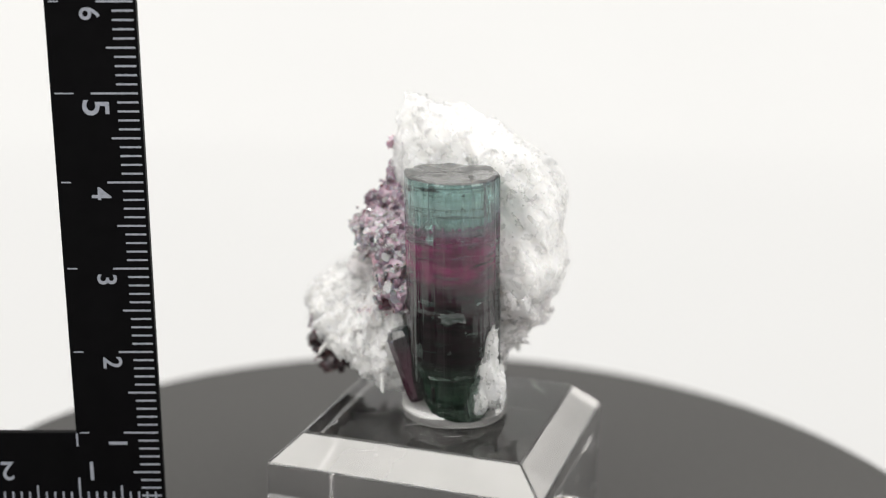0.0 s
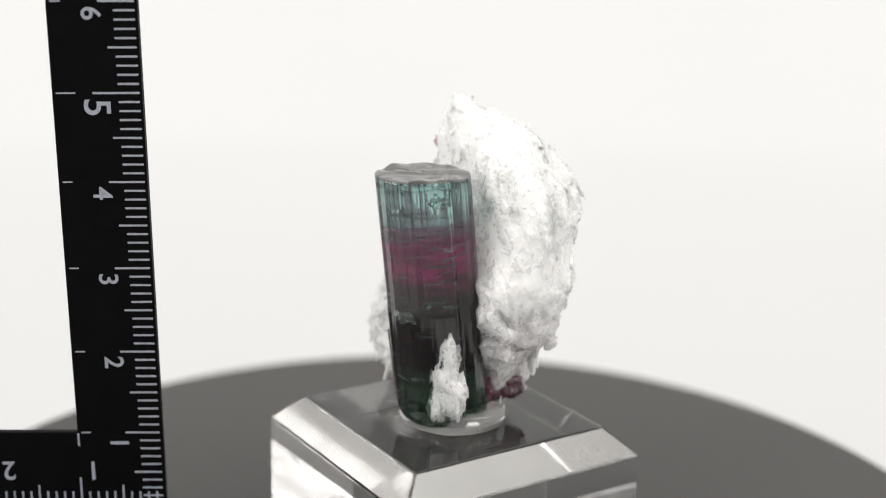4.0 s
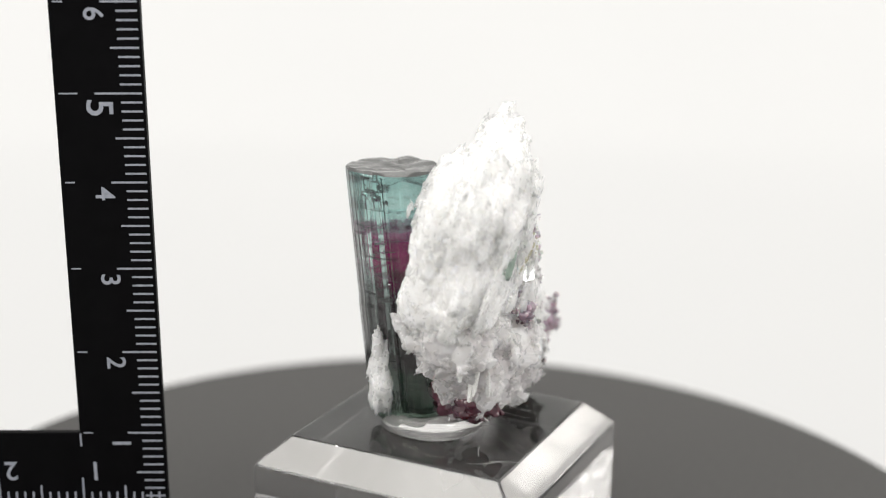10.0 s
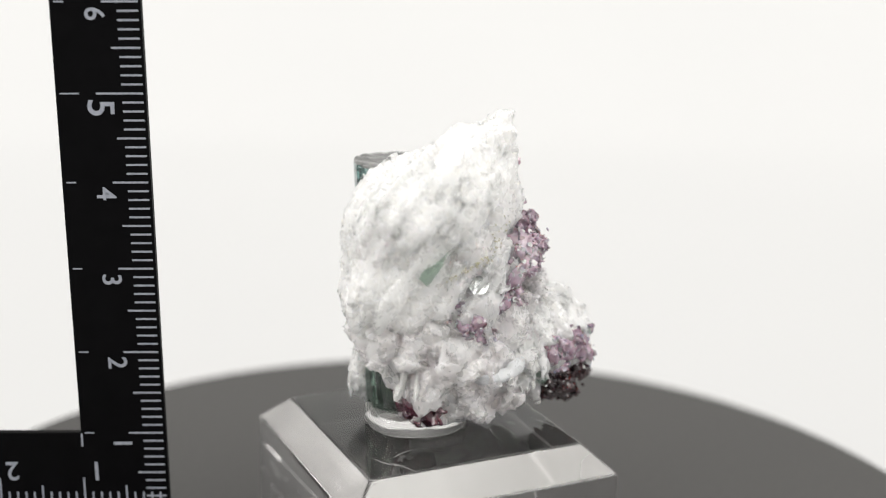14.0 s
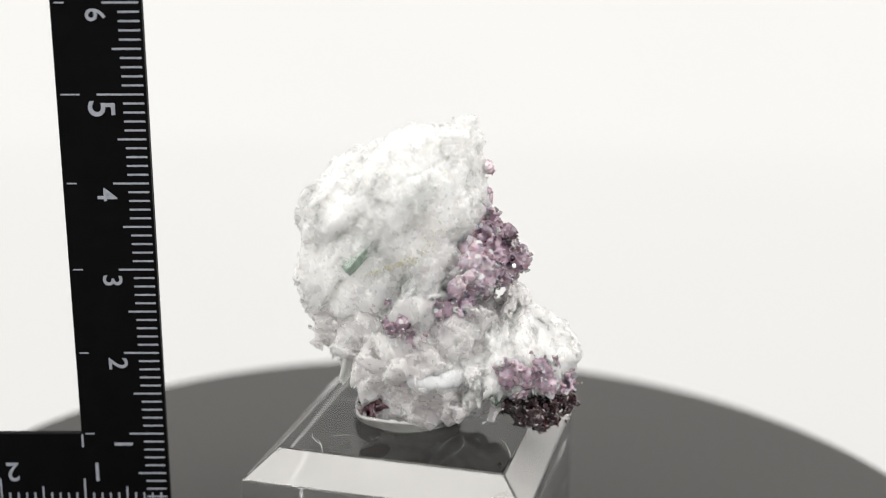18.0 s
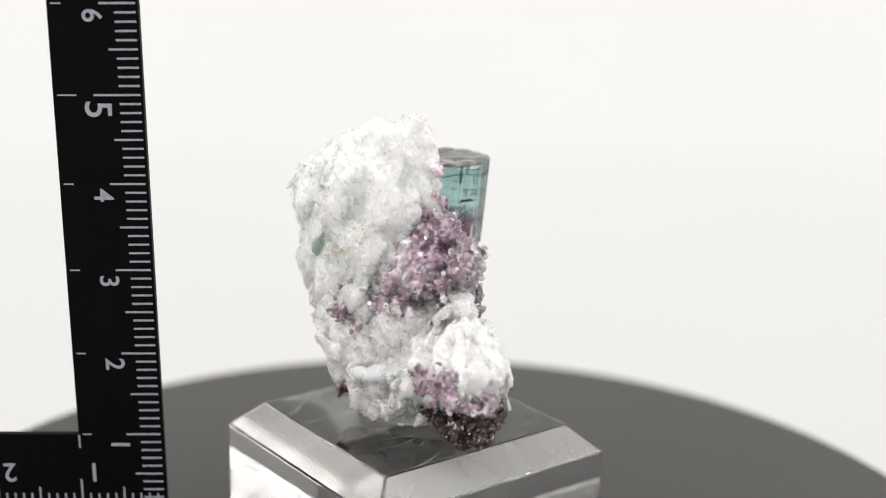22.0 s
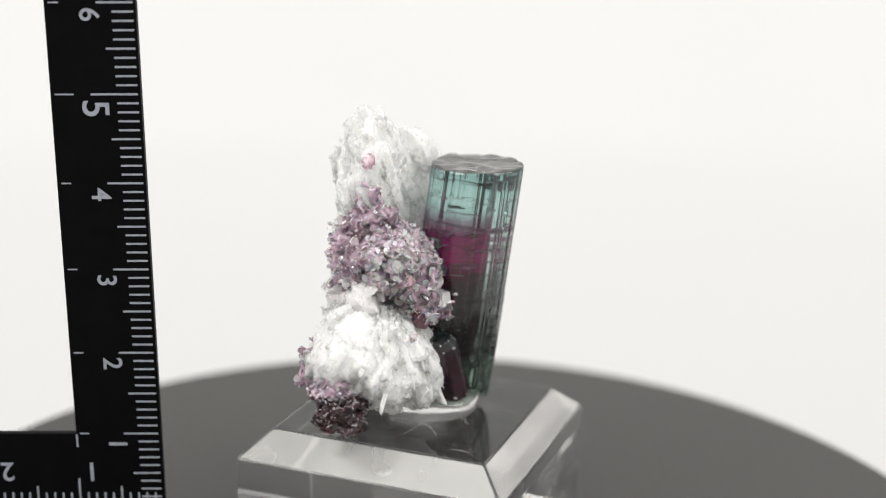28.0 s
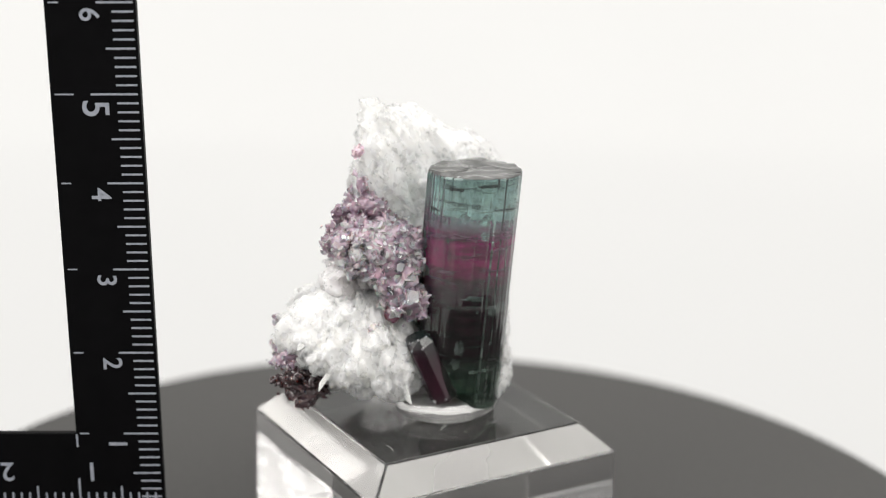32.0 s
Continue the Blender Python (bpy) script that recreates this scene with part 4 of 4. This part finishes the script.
small = shard_crystal("small_tourmaline", (-0.10, -0.28, 1.66), (-0.42, -0.10, 2.46), 0.19, GEM_FOOT, "short dark purple and green tourmaline leaning on the large one", 5, 7)
# Pale flakes imitate the white glints on this crystal's faces.
scatter_flakes(small, 60, (0.012, 0.028), MICA_GREY, "pale silvery flakes standing for glints on the crystal", 8, tilt=0.5)
shard_crystal("pale_green_crystal", (-0.66, 1.20, 1.98), (-0.52, 1.25, 2.14), 0.07, GEM_GREEN, "tiny pale green crystal beside the dark mica", 9)
shard_crystal("green_crystal", (1.03, 0.92, 3.43), (0.72, 0.99, 3.80), 0.09, GEM_GREEN, "small pale green crystal in the albite", 6)

def fibre_rough(p):
    f1, f2, r, t = cells(p / np.array((0.07, 0.07, 0.26)), 61)
    g1, g2, w, u = cells(p / np.array((0.035, 0.035, 0.09)), 67)
    return 0.05 * (r - 0.5) + 0.03 * t + 0.015 * u + 0.03 * fbm(p * 4, 3)


front = net_part("albite_splinter", rock([
    blob(0.62, -0.50, 1.98, 0.15, 0.14, 0.32, (4, 4, 0)),
    blob(0.65, -0.52, 2.36, 0.085, 0.08, 0.19, (4, 4, 0), 3.5),
    blob(0.73, -0.46, 1.90, 0.12, 0.12, 0.24, (0, -6, 0)),
    blob(0.54, -0.48, 1.77, 0.10, 0.12, 0.17, (0, 8, 0)),
], 0.014, fibre_rough, blend=0.03), ALBITE, specimen, "white fibrous albite splinter on the foot of the crystal")

rose = net_part("rose_foot", rock([
    blob(0.57, 0.26, 1.86, 0.17, 0.20, 0.28), blob(0.66, 0.54, 1.77, 0.20, 0.20, 0.19), blob(0.30, 0.78, 1.74, 0.34, 0.11, 0.08),
], 0.024, lambda p: 0.45 * grain_rough(p * 1.3), blend=0.05), ROSE, specimen, "dark rose crystals at the foot of the specimen")


def on_back(x, z):
    """The slab's surface point farthest back at that place."""
    near = [v.co for v in slab.data.vertices if abs(v.co.x / CM - x) < 0.04 and abs(v.co.z / CM - z) < 0.04]
    return max((c.y / CM for c in near), default=1.0)


def ochre_specks():
    rnd = random.Random(12)
    shared = []
    for k in range(4):
        bm = bmesh.new()
        bmesh.ops.create_icosphere(bm, subdivisions=1, radius=0.0105)
        for v in bm.verts:
            v.co *= rnd.uniform(0.6, 1.4)
        cm_scale(bm)
        me = bpy.data.meshes.new("ochre_speck")
        bm.to_mesh(me)
        bm.free()
        me.materials.append(OCHRE)
        shared.append(me)
    for k in range(70):
        t = rnd.random()
        c = rnd.choice((0.05, 0.25, 0.45, 0.62, 0.85, 0.95)) + rnd.gauss(0, 0.05)
        x, z = 0.75 - 0.72 * c + rnd.gauss(0, 0.03), 3.44 + 0.30 * c + 0.30 * max(0, c - 0.75) * 4 * t + rnd.gauss(0, 0.02)
        part_mesh("ochre_speck", shared[k % 4], specimen, "", Matrix.Translation((x * CM, on_back(x, z) * CM, z * CM)))


ochre_specks()


def bright_flake():
    n = 6
    out = [(0.115 * math.cos(6.283 * i / n + 0.2) * (1 + 0.12 * math.sin(5 * i)), 0.115 * math.sin(6.283 * i / n + 0.2)) for i in range(n)]
    verts = [(x * CM, y * CM, z * CM) for z in (-0.012, 0.012) for x, y in out]
    faces = [tuple(range(n))[::-1], tuple(range(n, 2 * n))] + [(i, (i + 1) % n, n + (i + 1) % n, n + i) for i in range(n)]
    ob = part_mesh("silver_flake", mesh_from("silver_flake", verts, faces, FRACTURE), specimen, "bright silvery six-sided mica flake")
    a = radians(32)
    ob.matrix_basis = Matrix.Translation((0.0034, 0.0111, 0.0329)) @ Vector((math.cos(a), math.sin(a), 0.85)).to_track_quat("Z", "Y").to_matrix().to_4x4()


bright_flake()

clay = net_part("bluish_albite", rock([
    blob(0.22, 1.15, 2.20, 0.15, 0.09, 0.07), blob(0.0, 1.17, 2.23, 0.17, 0.10, 0.08), blob(-0.19, 1.18, 2.29, 0.13, 0.10, 0.10),
], 0.022, lambda p: 0.04 * fbm(p * 5, 4), blend=0.05), mat_albite("bluish_albite", (0.72, 0.74, 0.76), (0.60, 0.62, 0.65), 0.5, 0.05), specimen, "smooth bluish white albite patch")

# ---- the putty under the specimen ----
def build_putty():
    """A squeezed round pad with a crisp rim and a slightly wavy outline."""
    bm = lathe([(0, 1.380), (0.60, 1.380), (0.625, 1.40), (0.63, 1.46), (0.625, 1.56), (0.60, 1.60), (0.55, 1.615), (0.3, 1.62), (0, 1.62)], 72)
    for v in bm.verts:
        a = math.atan2(v.co.y, v.co.x)
        k = 1 + 0.025 * math.sin(2 * a + 1) + 0.018 * math.sin(5 * a) + 0.012 * noise.noise(v.co * 6)
        v.co.x, v.co.y = v.co.x * k + 0.28, v.co.y * k + 0.05
        v.co.z += 0.02 * noise.noise(v.co * 3) * (v.co.z > 1.5)
    return tagged(part("display_putty", cm_scale(bm), GEL, None, "clear flattened putty pad holding the mineral on the block", smooth=True), category="putty")


putty = build_putty()


# ---- what moves ----
def motions():
    # one slow clockwise turn, losing a little speed
    for ob, z in ((turntable, 0), (stand, 0), (specimen, LIFT), (putty, LIFT)):
        walk(ob, [(t, pose(0, 0, z, 0, 0, -9.838 * t + 0.00309 * t * t)) for t in range(0, 33)])
    # the ruler sways a little on its holder
    sway = [(0, 0, 0), (2, 0, 0), (3.5, 0.013, 0.003), (6, 0.028, 0.008), (8, 0.037, 0), (11, 0.046, 0), (14, 0.057, 0), (17.5, 0.066, -0.009), (18.5, 0.058, -0.012),
            (19.5, 0.046, -0.013), (21, 0.035, -0.018), (23, 0.017, -0.018), (25, -0.003, -0.013), (28, 0.0, -0.01), (29.5, 0.008, -0.01), (31, 0.009, -0.01), (32, 0.0, -0.01)]
    walk(ruler, [(t, pose(-0.03156 + dx * CM, -0.00558, 0.00645 + dz * CM, -0.72, -1.27, -0.34)) for t, dx, dz in sway])


motions()
